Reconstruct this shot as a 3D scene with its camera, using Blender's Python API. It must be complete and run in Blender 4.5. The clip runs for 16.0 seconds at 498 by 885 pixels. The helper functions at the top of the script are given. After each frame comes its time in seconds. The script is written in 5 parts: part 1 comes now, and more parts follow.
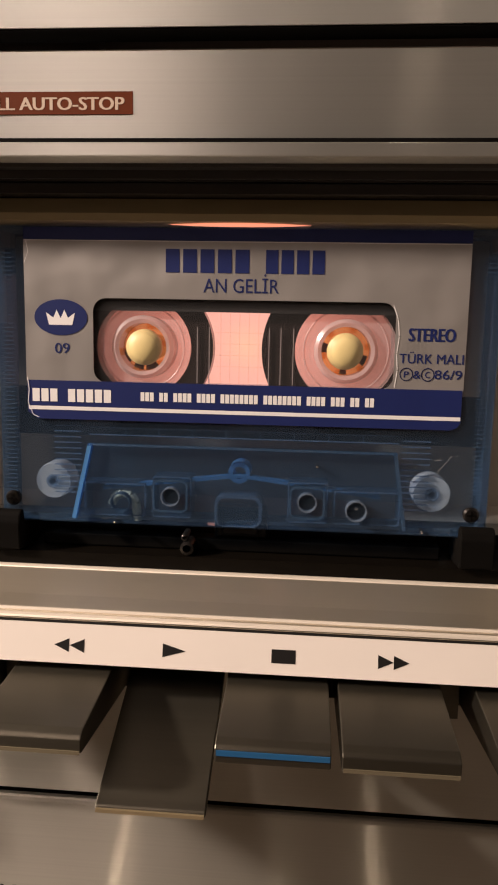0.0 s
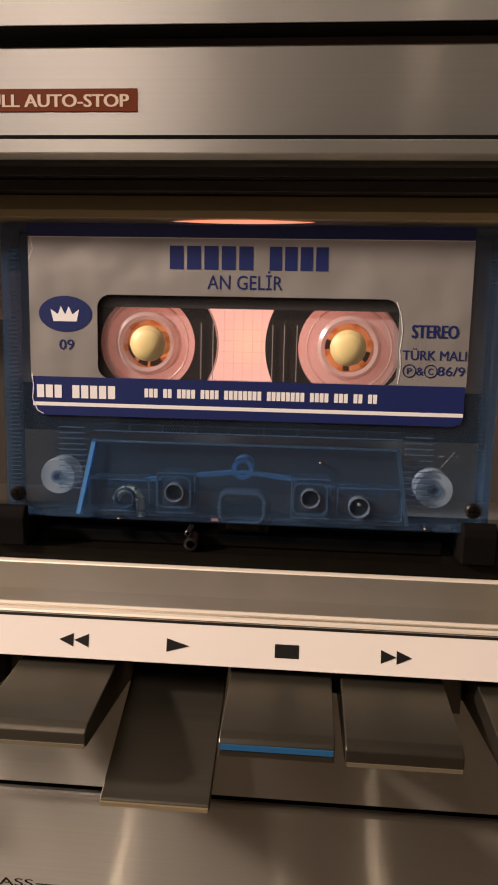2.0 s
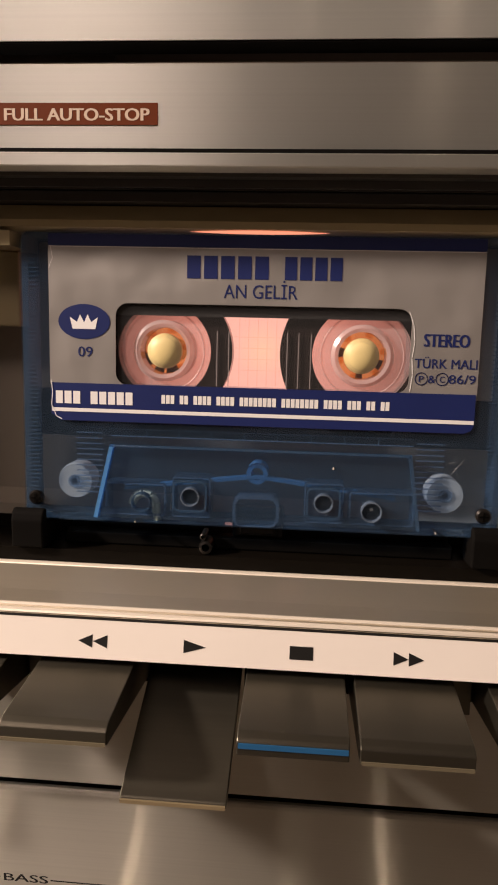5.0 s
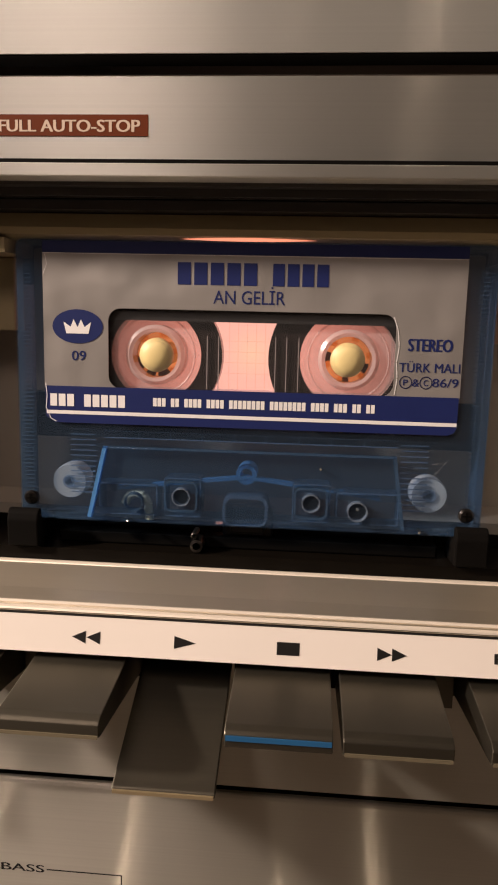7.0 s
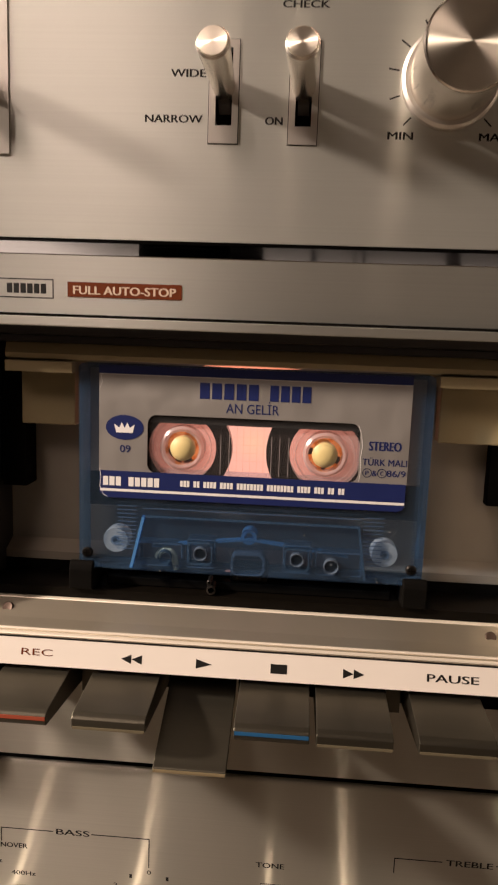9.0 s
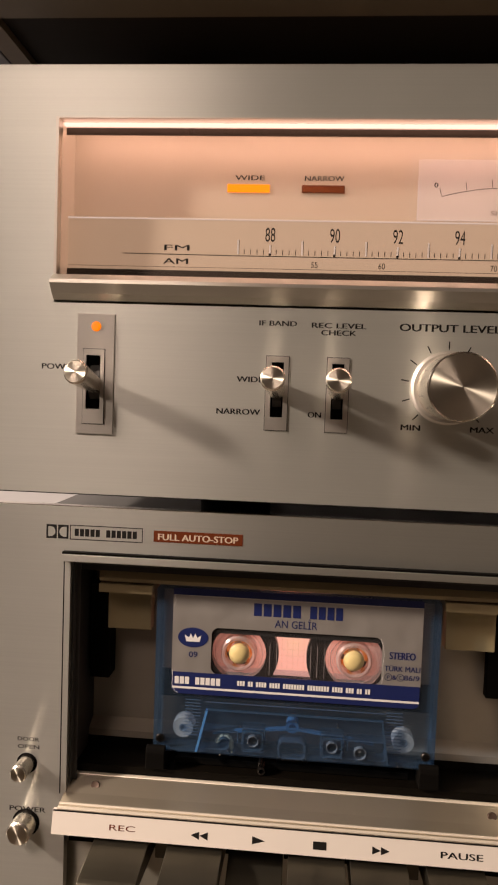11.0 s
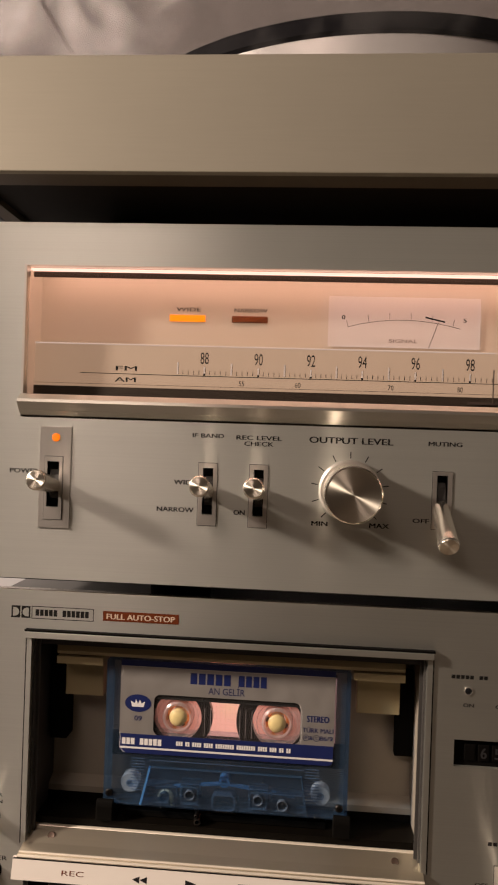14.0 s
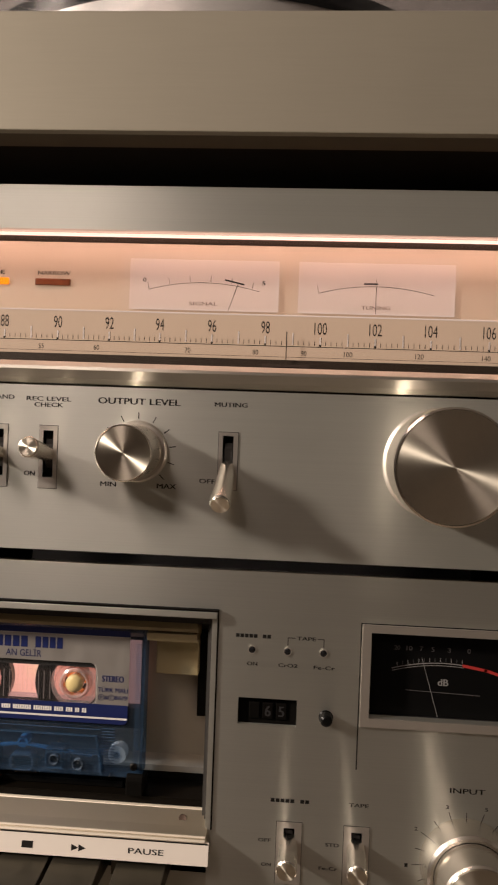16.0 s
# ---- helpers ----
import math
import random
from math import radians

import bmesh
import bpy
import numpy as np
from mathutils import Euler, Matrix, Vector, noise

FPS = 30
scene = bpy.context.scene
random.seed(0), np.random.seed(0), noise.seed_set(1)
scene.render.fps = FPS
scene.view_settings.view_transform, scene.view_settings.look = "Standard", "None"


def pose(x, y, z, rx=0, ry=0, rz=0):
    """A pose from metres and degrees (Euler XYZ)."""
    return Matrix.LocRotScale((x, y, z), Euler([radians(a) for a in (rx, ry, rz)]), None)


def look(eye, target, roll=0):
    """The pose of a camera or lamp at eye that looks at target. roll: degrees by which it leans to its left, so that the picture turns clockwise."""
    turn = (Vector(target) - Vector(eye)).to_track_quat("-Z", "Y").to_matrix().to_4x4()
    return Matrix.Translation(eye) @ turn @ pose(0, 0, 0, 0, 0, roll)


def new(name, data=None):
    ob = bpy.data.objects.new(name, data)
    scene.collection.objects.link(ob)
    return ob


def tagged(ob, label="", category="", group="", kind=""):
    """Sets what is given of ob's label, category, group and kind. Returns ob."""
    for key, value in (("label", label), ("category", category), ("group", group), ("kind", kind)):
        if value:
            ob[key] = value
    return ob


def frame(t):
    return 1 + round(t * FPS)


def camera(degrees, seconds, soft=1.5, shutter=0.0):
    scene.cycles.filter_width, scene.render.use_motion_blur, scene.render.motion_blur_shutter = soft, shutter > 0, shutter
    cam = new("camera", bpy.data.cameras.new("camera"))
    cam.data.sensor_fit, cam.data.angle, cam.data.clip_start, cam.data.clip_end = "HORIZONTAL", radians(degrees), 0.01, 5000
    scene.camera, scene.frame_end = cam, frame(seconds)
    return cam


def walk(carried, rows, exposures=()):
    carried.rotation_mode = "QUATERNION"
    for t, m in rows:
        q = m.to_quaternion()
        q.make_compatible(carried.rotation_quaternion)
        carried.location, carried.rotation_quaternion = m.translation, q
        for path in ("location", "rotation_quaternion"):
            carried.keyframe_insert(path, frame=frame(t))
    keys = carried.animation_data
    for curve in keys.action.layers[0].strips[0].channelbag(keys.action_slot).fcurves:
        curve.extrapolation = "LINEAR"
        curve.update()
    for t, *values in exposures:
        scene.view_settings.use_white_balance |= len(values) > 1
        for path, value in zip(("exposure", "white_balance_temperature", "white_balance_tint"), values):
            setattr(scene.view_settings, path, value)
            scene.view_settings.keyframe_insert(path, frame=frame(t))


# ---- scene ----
cam = camera(38.43, 16.0, soft=2.0, shutter=0.2)
PATH = [
    (0, (-0.00088, -0.14257, 0.25458), (-0.02369, 0.15323, 0.21011), 1.17),
    (0.5, (-0.00143, -0.14253, 0.25452), (-0.02421, 0.15308, 0.20877), 1.19),
    (1, (-0.00088, -0.14324, 0.25378), (-0.02416, 0.15254, 0.20937), 1.17),
    (1.5, (-0.00058, -0.14350, 0.25360), (-0.02390, 0.15232, 0.20947), 1.20),
    (2, (-0.00139, -0.14331, 0.25435), (-0.02451, 0.15232, 0.20889), 1.22),
    (2.5, (-0.00299, -0.14281, 0.25400), (-0.02625, 0.15276, 0.20823), 1.24),
    (3, (-0.00296, -0.14370, 0.25399), (-0.02644, 0.15190, 0.20851), 1.28),
    (3.5, (-0.00287, -0.14340, 0.25336), (-0.02637, 0.15227, 0.20833), 1.36),
    (4, (-0.00457, -0.14399, 0.25378), (-0.02797, 0.15173, 0.20904), 1.39),
    (6.5, (-0.00251, -0.14963, 0.25800), (-0.02561, 0.14586, 0.21158), 1.44),
    (7, (-0.00179, -0.15044, 0.25800), (-0.02470, 0.14495, 0.21086), 1.41),
    (7.5, (-0.00222, -0.15655, 0.26110), (-0.02536, 0.13869, 0.21319), 1.43),
    (8, (-0.00305, -0.17156, 0.26803), (-0.02315, 0.12398, 0.22061), 1.66),
    (8.5, (-0.00298, -0.18696, 0.27379), (-0.02284, 0.10849, 0.22566), 1.90),
    (9, (-0.00136, -0.20241, 0.28860), (-0.02128, 0.09315, 0.24123), 2.04),
    (9.5, (-0.00888, -0.21507, 0.30822), (-0.03016, 0.08128, 0.26671), 2.17),
    (9.7, (-0.00999, -0.22025, 0.31642), (-0.03162, 0.07637, 0.27702), 2.18),
    (11.8, (-0.01623, -0.27487, 0.36508), (-0.04127, 0.02393, 0.35564), 1.85),
    (12, (-0.01655, -0.27982, 0.37037), (-0.04223, 0.01895, 0.36152), 1.88),
    (12.5, (-0.01704, -0.28838, 0.37537), (-0.04286, 0.01049, 0.37174), 1.93),
    (13, (-0.01221, -0.29198, 0.37576), (-0.03716, 0.00697, 0.37444), 1.86),
    (13.5, (-0.00175, -0.29722, 0.37401), (-0.02640, 0.00176, 0.37539), 1.90),
    (14, (0.01392, -0.29862, 0.37418), (-0.00824, 0.00056, 0.37308), 1.96),
    (14.5, (0.03250, -0.30030, 0.37455), (0.01204, -0.00100, 0.37254), 2.14),
    (15, (0.04925, -0.29981, 0.37289), (0.02981, -0.00046, 0.37004), 2.21),
    (15.5, (0.07635, -0.29778, 0.37078), (0.05478, 0.00141, 0.36622), 2.18),
    (16, (0.09903, -0.29381, 0.36498), (0.08024, 0.00556, 0.35978), 2.08),
]
walk(cam, [(t, look(eye, target, roll)) for t, eye, target, roll in PATH], [(0, 0.05, 6500, 16), (6.5, 0.10, 6500, 16), (9.5, 0.04, 6650, 14), (12.0, -0.19, 6650, 14), (14.0, -0.27, 6550, 13), (15.5, -0.19, 6350, 11), (16, -0.13, 6300, 10)])

# ---- light ----
def area_lamp(name, eye, target, size, watts, colour):
    data = bpy.data.lights.new(name, "AREA")
    data.shape, data.size, data.energy, data.color = "DISK", size, watts, colour
    ob = new(name, data)
    ob.matrix_world = look(eye, target)
    return ob


area_lamp("side_lamp", (-0.890, -0.370, 0.745), (0.0, 0.0, 0.33), 0.098, 23.6, (1.0, 0.84, 0.70))
# added soft fill, set where the panels mirror it at their left
area_lamp("fill_lamp", (-0.56, -1.25, 1.42), (-0.1, 0.0, 0.25), 0.60, 5.5, (1.0, 0.79, 0.67))
world = bpy.data.worlds.new("room_air")
scene.world = world
world.use_nodes = True
world.node_tree.nodes["Background"].inputs[0].default_value = (0.9, 0.75, 0.6, 1)
world.node_tree.nodes["Background"].inputs[1].default_value = 0.02


# ---- materials ----
def material(name, colour=(0.5, 0.5, 0.5), rough=0.5, metal=0.0, spec=0.5):
    m = bpy.data.materials.new(name)
    m.use_nodes = True
    b = m.node_tree.nodes["Principled BSDF"]
    b.inputs["Base Color"].default_value = (*colour, 1)
    b.inputs["Roughness"].default_value = rough
    b.inputs["Metallic"].default_value = metal
    b.inputs["Specular IOR Level"].default_value = spec
    return m


def node(m, kind, **values):
    n = m.node_tree.nodes.new(kind)
    for key, value in values.items():
        n.inputs[key].default_value = value
    return n


def wire(m, a, out, b, into):
    m.node_tree.links.new(a.outputs[out], b.inputs[into])


def varied(m, scale=(1, 1, 1), size=40.0, amount=0.15, bump=0.0, rough=0.0, detail=4.0):
    """Mottles colour, roughness and relief of a principled material with a stretched noise."""
    b = m.node_tree.nodes["Principled BSDF"]
    place = node(m, "ShaderNodeTexCoord")
    stretch = node(m, "ShaderNodeMapping", Scale=scale)
    grain = node(m, "ShaderNodeTexNoise", Scale=size, Detail=detail, Roughness=0.6)
    wire(m, place, "Object", stretch, "Vector")
    wire(m, stretch, "Vector", grain, "Vector")
    base = tuple(b.inputs["Base Color"].default_value)[:3]
    ramp = node(m, "ShaderNodeMix")
    ramp.data_type = "RGBA"
    ramp.inputs["A"].default_value = (*[c * (1 - amount) for c in base], 1)
    ramp.inputs["B"].default_value = (*[min(1, c * (1 + amount)) for c in base], 1)
    m.node_tree.links.new(grain.outputs["Fac"], ramp.inputs["Factor"])
    m.node_tree.links.new([o for o in ramp.outputs if o.type == "RGBA"][0], b.inputs["Base Color"])
    if rough:
        spread = node(m, "ShaderNodeMapRange", **{"To Min": b.inputs["Roughness"].default_value - rough, "To Max": b.inputs["Roughness"].default_value + rough})
        wire(m, grain, "Fac", spread, "Value")
        wire(m, spread, "Result", b, "Roughness")
    if bump:
        relief = node(m, "ShaderNodeBump", Strength=1.0, Distance=bump)
        wire(m, grain, "Fac", relief, "Height")
        wire(m, relief, "Normal", b, "Normal")
    return m


def brushed(name, colour, rough=0.40, aniso=0.4, axis="Z", streak=(12, 12, 3500), amount=0.035, metal=0.86, blotch=0.05, wear=0.02):
    """Metal brushed along x (axis Z) or turned on a lathe (axis Y)."""
    m = varied(material(name, colour, rough, metal), streak, 1.0, amount, 0.0, wear, 3.0)
    b = m.node_tree.nodes["Principled BSDF"]
    b.inputs["Anisotropic"].default_value = aniso
    if axis == "Z":
        way = node(m, "ShaderNodeCombineXYZ", X=1.0, Y=0.08, Z=0.0)
        wire(m, way, "Vector", b, "Tangent")
    else:
        way = node(m, "ShaderNodeTangent")
        way.direction_type, way.axis = "RADIAL", axis
        wire(m, way, "Tangent", b, "Tangent")
    b.inputs["Anisotropic Rotation"].default_value = 0.25
    # broad smudges over the brushing
    place = node(m, "ShaderNodeTexCoord")
    smear = node(m, "ShaderNodeTexNoise", Scale=22.0, Detail=3.0)
    wire(m, place, "Object", smear, "Vector")
    span = node(m, "ShaderNodeMapRange", **{"To Min": 1 - blotch, "To Max": 1 + blotch})
    wire(m, smear, "Fac", span, "Value")
    old = b.inputs["Base Color"].links[0].from_socket
    mul = node(m, "ShaderNodeVectorMath")
    mul.operation = "MULTIPLY"
    m.node_tree.links.new(old, mul.inputs[0])
    m.node_tree.links.new(span.outputs["Result"], mul.inputs[1])
    m.node_tree.links.new(mul.outputs[0], b.inputs["Base Color"])
    return m


def glow(name, colour, strength):
    m = material(name, (0.02, 0.02, 0.02), 0.6, 0.0, 0.1)
    b = m.node_tree.nodes["Principled BSDF"]
    b.inputs["Emission Color"].default_value = (*colour, 1)
    b.inputs["Emission Strength"].default_value = strength
    return m


def clear(name, tint, body=(0, 0, 0), haze=0.0, gloss=0.06, rough=0.06):
    """See-through plastic: tinted passage, a share of milky body, a share of gloss."""
    m = bpy.data.materials.new(name)
    m.use_nodes = True
    tree = m.node_tree
    tree.nodes.remove(tree.nodes["Principled BSDF"])
    out = tree.nodes["Material Output"]
    let = node(m, "ShaderNodeBsdfTransparent", Color=(*tint, 1))
    milk = node(m, "ShaderNodeBsdfDiffuse", Color=(*body, 1))
    shine = node(m, "ShaderNodeBsdfGlossy", Color=(1, 1, 1, 1), Roughness=rough)
    first = node(m, "ShaderNodeMixShader", Fac=haze)
    second = node(m, "ShaderNodeMixShader", Fac=gloss)
    tree.links.new(let.outputs[0], first.inputs[1])
    tree.links.new(milk.outputs[0], first.inputs[2])
    tree.links.new(first.outputs[0], second.inputs[1])
    tree.links.new(shine.outputs[0], second.inputs[2])
    tree.links.new(second.outputs[0], out.inputs["Surface"])
    return m


SILVER = brushed("brushed_silver", (0.70, 0.702, 0.64), 0.40, 0.92, "Z", (5, 5, 1700), 0.065, 0.78, 0.07, 0.04)
SILVER_DECK = brushed("brushed_deck_silver", (0.70, 0.702, 0.64), 0.40, 0.93, "Z", (5, 5, 1700), 0.065, 0.895, 0.07, 0.04)
SILVER_DARK = brushed("brushed_amp_silver", (0.63, 0.61, 0.52), 0.42, 0.99, "Z", (5, 5, 2200), 0.085, 0.84, 0.07, 0.05)
CHAMPAGNE = brushed("champagne_aluminium", (0.300, 0.270, 0.212), 0.68, 0.2, "Z", (40, 40, 1200), 0.05, 0.45, 0.06)
SILLMETAL = brushed("sill_aluminium", (0.65, 0.58, 0.455), 0.36, 0.85, "Z", (5, 5, 1700), 0.05, 0.88)
# sill metal made paler so the beads carry a painted highlight
SILLBEAD = brushed("sill_bead_highlight", (0.84, 0.75, 0.62), 0.40, 0.3, "Z", (5, 5, 900), 0.05, 0.45)
TRIM = brushed("satin_trim", (0.74, 0.69, 0.62), 0.38, 0.5)
KEYLIP = brushed("olive_key_lip", (0.26, 0.22, 0.14), 0.45, 0.3, "Z", (40, 40, 900), 0.08, 0.6)
KEYMETAL = brushed("brushed_key", (0.114, 0.104, 0.080), 0.40, 0.6, "Z", (12, 12, 2500), 0.10, 0.93, 0.20, 0.05)
TURNED = brushed("turned_aluminium", (0.86, 0.79, 0.66), 0.36, 0.95, "Y", (300, 300, 300), 0.05, 1.0)
POLISHED = material("polished_rim", (0.82, 0.77, 0.69), 0.14, 1.0)
LEVERSIDE = material("lever_satin", (0.86, 0.81, 0.73), 0.27, 1.0)
PLATE = brushed("switch_plate", (0.72, 0.68, 0.62), 0.34, 0.7)
WHITESTRIP = varied(material("painted_strip", (0.76, 0.69, 0.615), 0.45), (1, 1, 1), 60, 0.03)
BLACK = varied(material("black_plastic", (0.012, 0.011, 0.011), 0.38), (1, 1, 1), 300, 0.3, 0.0, 0.08)
MATTBLACK = varied(material("matt_black", (0.004, 0.0035, 0.003), 0.7, 0, 0.04), (1, 1, 1), 200, 0.3)
CREAMDARK = varied(material("cream_arm", (0.78, 0.72, 0.48), 0.4), (1, 1, 1), 300, 0.08)
GLOSSFLOOR = varied(material("glossy_bay_floor", (0.004, 0.003, 0.002), 0.4, 0, 0.12), (1, 1, 1), 200, 0.3)
VUBLACK = material("meter_black", (0.004, 0.004, 0.004), 0.3, 0, 0.15)
GLOSSBLACK = material("gloss_black", (0.01, 0.01, 0.011), 0.12)
INK = material("panel_ink", (0.010, 0.009, 0.008), 0.6, 0, 0.2)
GREIGE = varied(material("compartment_grey", (0.36, 0.32, 0.258), 0.5, 0.2), (1, 1, 1), 120, 0.06)
# the bay's grey darkened to hold the shade on its left and top
SHADEDWALL = varied(material("compartment_shaded", (0.035, 0.030, 0.026), 0.5), (1, 1, 1), 160, 0.2)
OLIVE = varied(material("cream_plastic", (0.36, 0.29, 0.16), 0.42), (1, 1, 1), 180, 0.06, 0.00002)
CREAM = varied(material("cream_spindle", (0.80, 0.65, 0.29), 0.45), (1, 1, 1), 300, 0.04)
RUST = varied(material("rust_red_paint", (0.115, 0.022, 0.004), 0.7, 0, 0.15), (1, 1, 1), 300, 0.08)
PALEINK = material("pale_ink", (0.56, 0.43, 0.32), 0.6)
BLUEPAINT = varied(material("blue_paint", (0.015, 0.095, 0.22), 0.4), (1, 1, 1), 300, 0.1)
REDPAINT = varied(material("red_paint", (0.30, 0.06, 0.03), 0.4), (1, 1, 1), 300, 0.1)
GOLDEDGE = material("worn_key_edge", (0.62, 0.50, 0.30), 0.35, 0.8)
SCREW = material("dark_screw", (0.025, 0.022, 0.02), 0.35, 0.8)
RUSTSCREW = varied(material("rusty_screw", (0.085, 0.055, 0.04), 0.5, 0.6), (1, 1, 1), 800, 0.4)
LID = varied(material("dark_lid", (0.10, 0.098, 0.095), 0.5), (1, 1, 1), 60, 0.05)
SCRATCH = clear("white_scratch", (0.9, 0.9, 0.9), (0.75, 0.78, 0.80), 0.45, 0.1, 0.2)
PINDOT = material("pin_mark", (0.12, 0.10, 0.08), 0.6)
VINYL = varied(material("dark_vinyl", (0.018, 0.018, 0.024), 0.45), (1, 1, 1), 400, 0.3, 0.00003)
UNDERSIDE = varied(material("plinth_underside", (0.010, 0.008, 0.006), 0.7, 0, 0.1), (1, 1, 1), 90, 0.25)
LIPBROWN = varied(material("plinth_lip", (0.085, 0.062, 0.036), 0.6), (1, 1, 1), 90, 0.2)
# reflector surface, added to throw the pale wall into the gap
GAPMIRROR = varied(material("gap_reflector", (0.72, 0.71, 0.72), 0.16, 1.0), (1, 1, 1), 60, 0.12, 0.0, 0.05)
# chassis steel blackened to hold the shadow in the gaps between units
SHADESTEEL = varied(material("shaded_chassis_steel", (0.014, 0.012, 0.011), 0.6, 0, 0.2), (1, 1, 1), 90, 0.1)
STEEL = varied(material("chassis_steel", (0.08, 0.075, 0.07), 0.45, 0.4), (1, 1, 1), 90, 0.1)
# the dial back glows faintly of itself to imitate the dial lamps' light
DIALBACK = varied(material("dial_back", (0.40, 0.34, 0.28), 0.5), (1, 1, 1), 30, 0.02)
DIALBACK.node_tree.nodes["Principled BSDF"].inputs["Emission Color"].default_value = (1.0, 0.60, 0.385, 1)
DIALBACK.node_tree.nodes["Principled BSDF"].inputs["Emission Strength"].default_value = 0.37
DIALSCALE = varied(material("dial_scale", (0.34, 0.275, 0.22), 0.5), (1, 1, 1), 30, 0.02)
# the printed scale glows of itself too, in place of lamp light
DIALSCALE.node_tree.nodes["Principled BSDF"].inputs["Emission Color"].default_value = (1.0, 0.63, 0.41, 1)
DIALSCALE.node_tree.nodes["Principled BSDF"].inputs["Emission Strength"].default_value = 0.47
METERFACE = glow("meter_face", (1.0, 0.71, 0.58), 0.43)
# glowing colour for painted highlights on scale and meter edges
EDGEGLOW = glow("edge_highlight_glow", (1.0, 0.78, 0.68), 0.95)
METERFACE.node_tree.nodes["Principled BSDF"].inputs["Base Color"].default_value = (0.46, 0.39, 0.35, 1)
DIALLAMP = glow("dial_lamp_strip", (1.0, 0.62, 0.48), 1.8)
DIALGLASS = clear("dial_glass", (0.87, 0.87, 0.86), gloss=0.025, rough=0.02)
AMBER = glow("amber_led", (1.0, 0.22, 0.0), 2.3)
AMBERDIM = varied(material("brown_led", (0.22, 0.055, 0.012), 0.4), (1, 1, 1), 300, 0.05)
ORANGE = glow("orange_led", (1.0, 0.19, 0.0), 1.4)
WHITEINK = material("white_ink", (0.25, 0.24, 0.235), 0.6)
REDINK = material("red_ink", (0.42, 0.03, 0.025), 0.6)
SHELL = clear("blue_shell", (0.87, 0.915, 0.965), (0.15, 0.26, 0.40), 0.040, 0.036, 0.10)
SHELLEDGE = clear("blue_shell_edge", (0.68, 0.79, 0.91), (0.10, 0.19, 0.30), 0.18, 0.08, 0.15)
# paler copies of the shell edge, with edge highlights put into the colour
SHELLGLINT = clear("shell_edge_glint", (0.72, 0.80, 0.90), (0.24, 0.36, 0.52), 0.24, 0.12, 0.12)
HIGHLIGHTEDGE = clear("blue_edge_highlight", (0.48, 0.67, 0.95), (0.14, 0.42, 0.80), 0.42, 0.10, 0.15)
ROLLER = clear("white_roller", (0.8, 0.82, 0.85), (0.80, 0.83, 0.83), 0.40, 0.05, 0.3)
HUB = clear("milky_hub", (1.0, 0.87, 0.84), (0.90, 0.86, 0.86), 0.20, 0.05, 0.25)
HUBRING = clear("milky_hub_ring", (0.96, 0.84, 0.80), (0.88, 0.85, 0.85), 0.28, 0.07, 0.25)
TOOTH = clear("amber_hub_teeth", (1.0, 0.80, 0.50), (0.60, 0.30, 0.10), 0.1, 0.04, 0.25)
COG = varied(material("brown_drive_cog", (0.085, 0.026, 0.011), 0.35), (1, 1, 1), 300, 0.1)
HOLERIM = clear("clear_hole_rim", (0.70, 0.77, 0.85), (0.32, 0.40, 0.50), 0.26, 0.14, 0.12)
TAPE = material("wound_tape", (0.018, 0.013, 0.012), 0.22)
LINER = material("black_liner", (0.012, 0.012, 0.012), 0.5)
BACKLIGHT = glow("compartment_lamp", (1.0, 0.46, 0.30), 1.25)
# the bulb stands behind the middle of the panel, which glows less towards its ends
spot = node(BACKLIGHT, "ShaderNodeTexCoord")
apart = node(BACKLIGHT, "ShaderNodeVectorMath")
apart.operation = "DISTANCE"
apart.inputs[1].default_value = (-0.0150, 0.0258, 0.2520)
fade = node(BACKLIGHT, "ShaderNodeMapRange", **{"From Min": 0.0095, "From Max": 0.0340, "To Min": 1.2, "To Max": 0.42})
warm = node(BACKLIGHT, "ShaderNodeMapRange", **{"From Min": 0.0, "From Max": 0.0070, "To Min": 0.53, "To Max": 0.455})
warmth = node(BACKLIGHT, "ShaderNodeCombineColor", Red=1.0, Blue=0.345)
wire(BACKLIGHT, spot, "Object", apart, 0)
wire(BACKLIGHT, apart, "Value", fade, "Value")
wire(BACKLIGHT, apart, "Value", warm, "Value")
wire(BACKLIGHT, warm, "Result", warmth, "Green")
wire(BACKLIGHT, warmth, "Color", BACKLIGHT.node_tree.nodes["Principled BSDF"], "Emission Color")
wire(BACKLIGHT, fade, "Result", BACKLIGHT.node_tree.nodes["Principled BSDF"], "Emission Strength")
# self-glowing colour for painted glints of the bay lamp
WARMGLINT = glow("warm_glint", (1.0, 0.32, 0.18), 1.1)
LABELPAPER = varied(material("silver_label_paper", (0.46, 0.43, 0.40), 0.34, 0.6), (1, 1, 1), 55, 0.07, 0.0017, 0.05, 1.5)
NAVY = varied(material("navy_print", (0.010, 0.018, 0.095), 0.4), (1, 1, 1), 200, 0.1)
LABELWHITE = material("label_white", (0.78, 0.75, 0.72), 0.5)
PLASTER = varied(material("white_wall_paint", (0.56, 0.545, 0.55), 0.8), (1, 1, 1), 3.0, 0.03, 0.0006)
ROOMPAINT = varied(material("room_paint", (0.46, 0.43, 0.40), 0.8), (1, 1, 1), 1.5, 0.08)
FLOORWOOD = varied(material("floor_wood", (0.34, 0.28, 0.22), 0.45), (2, 14, 2), 3.0, 0.3)
SHELFWOOD = varied(material("shelf_wood", (0.10, 0.06, 0.04), 0.45), (2, 14, 14), 5.0, 0.3)
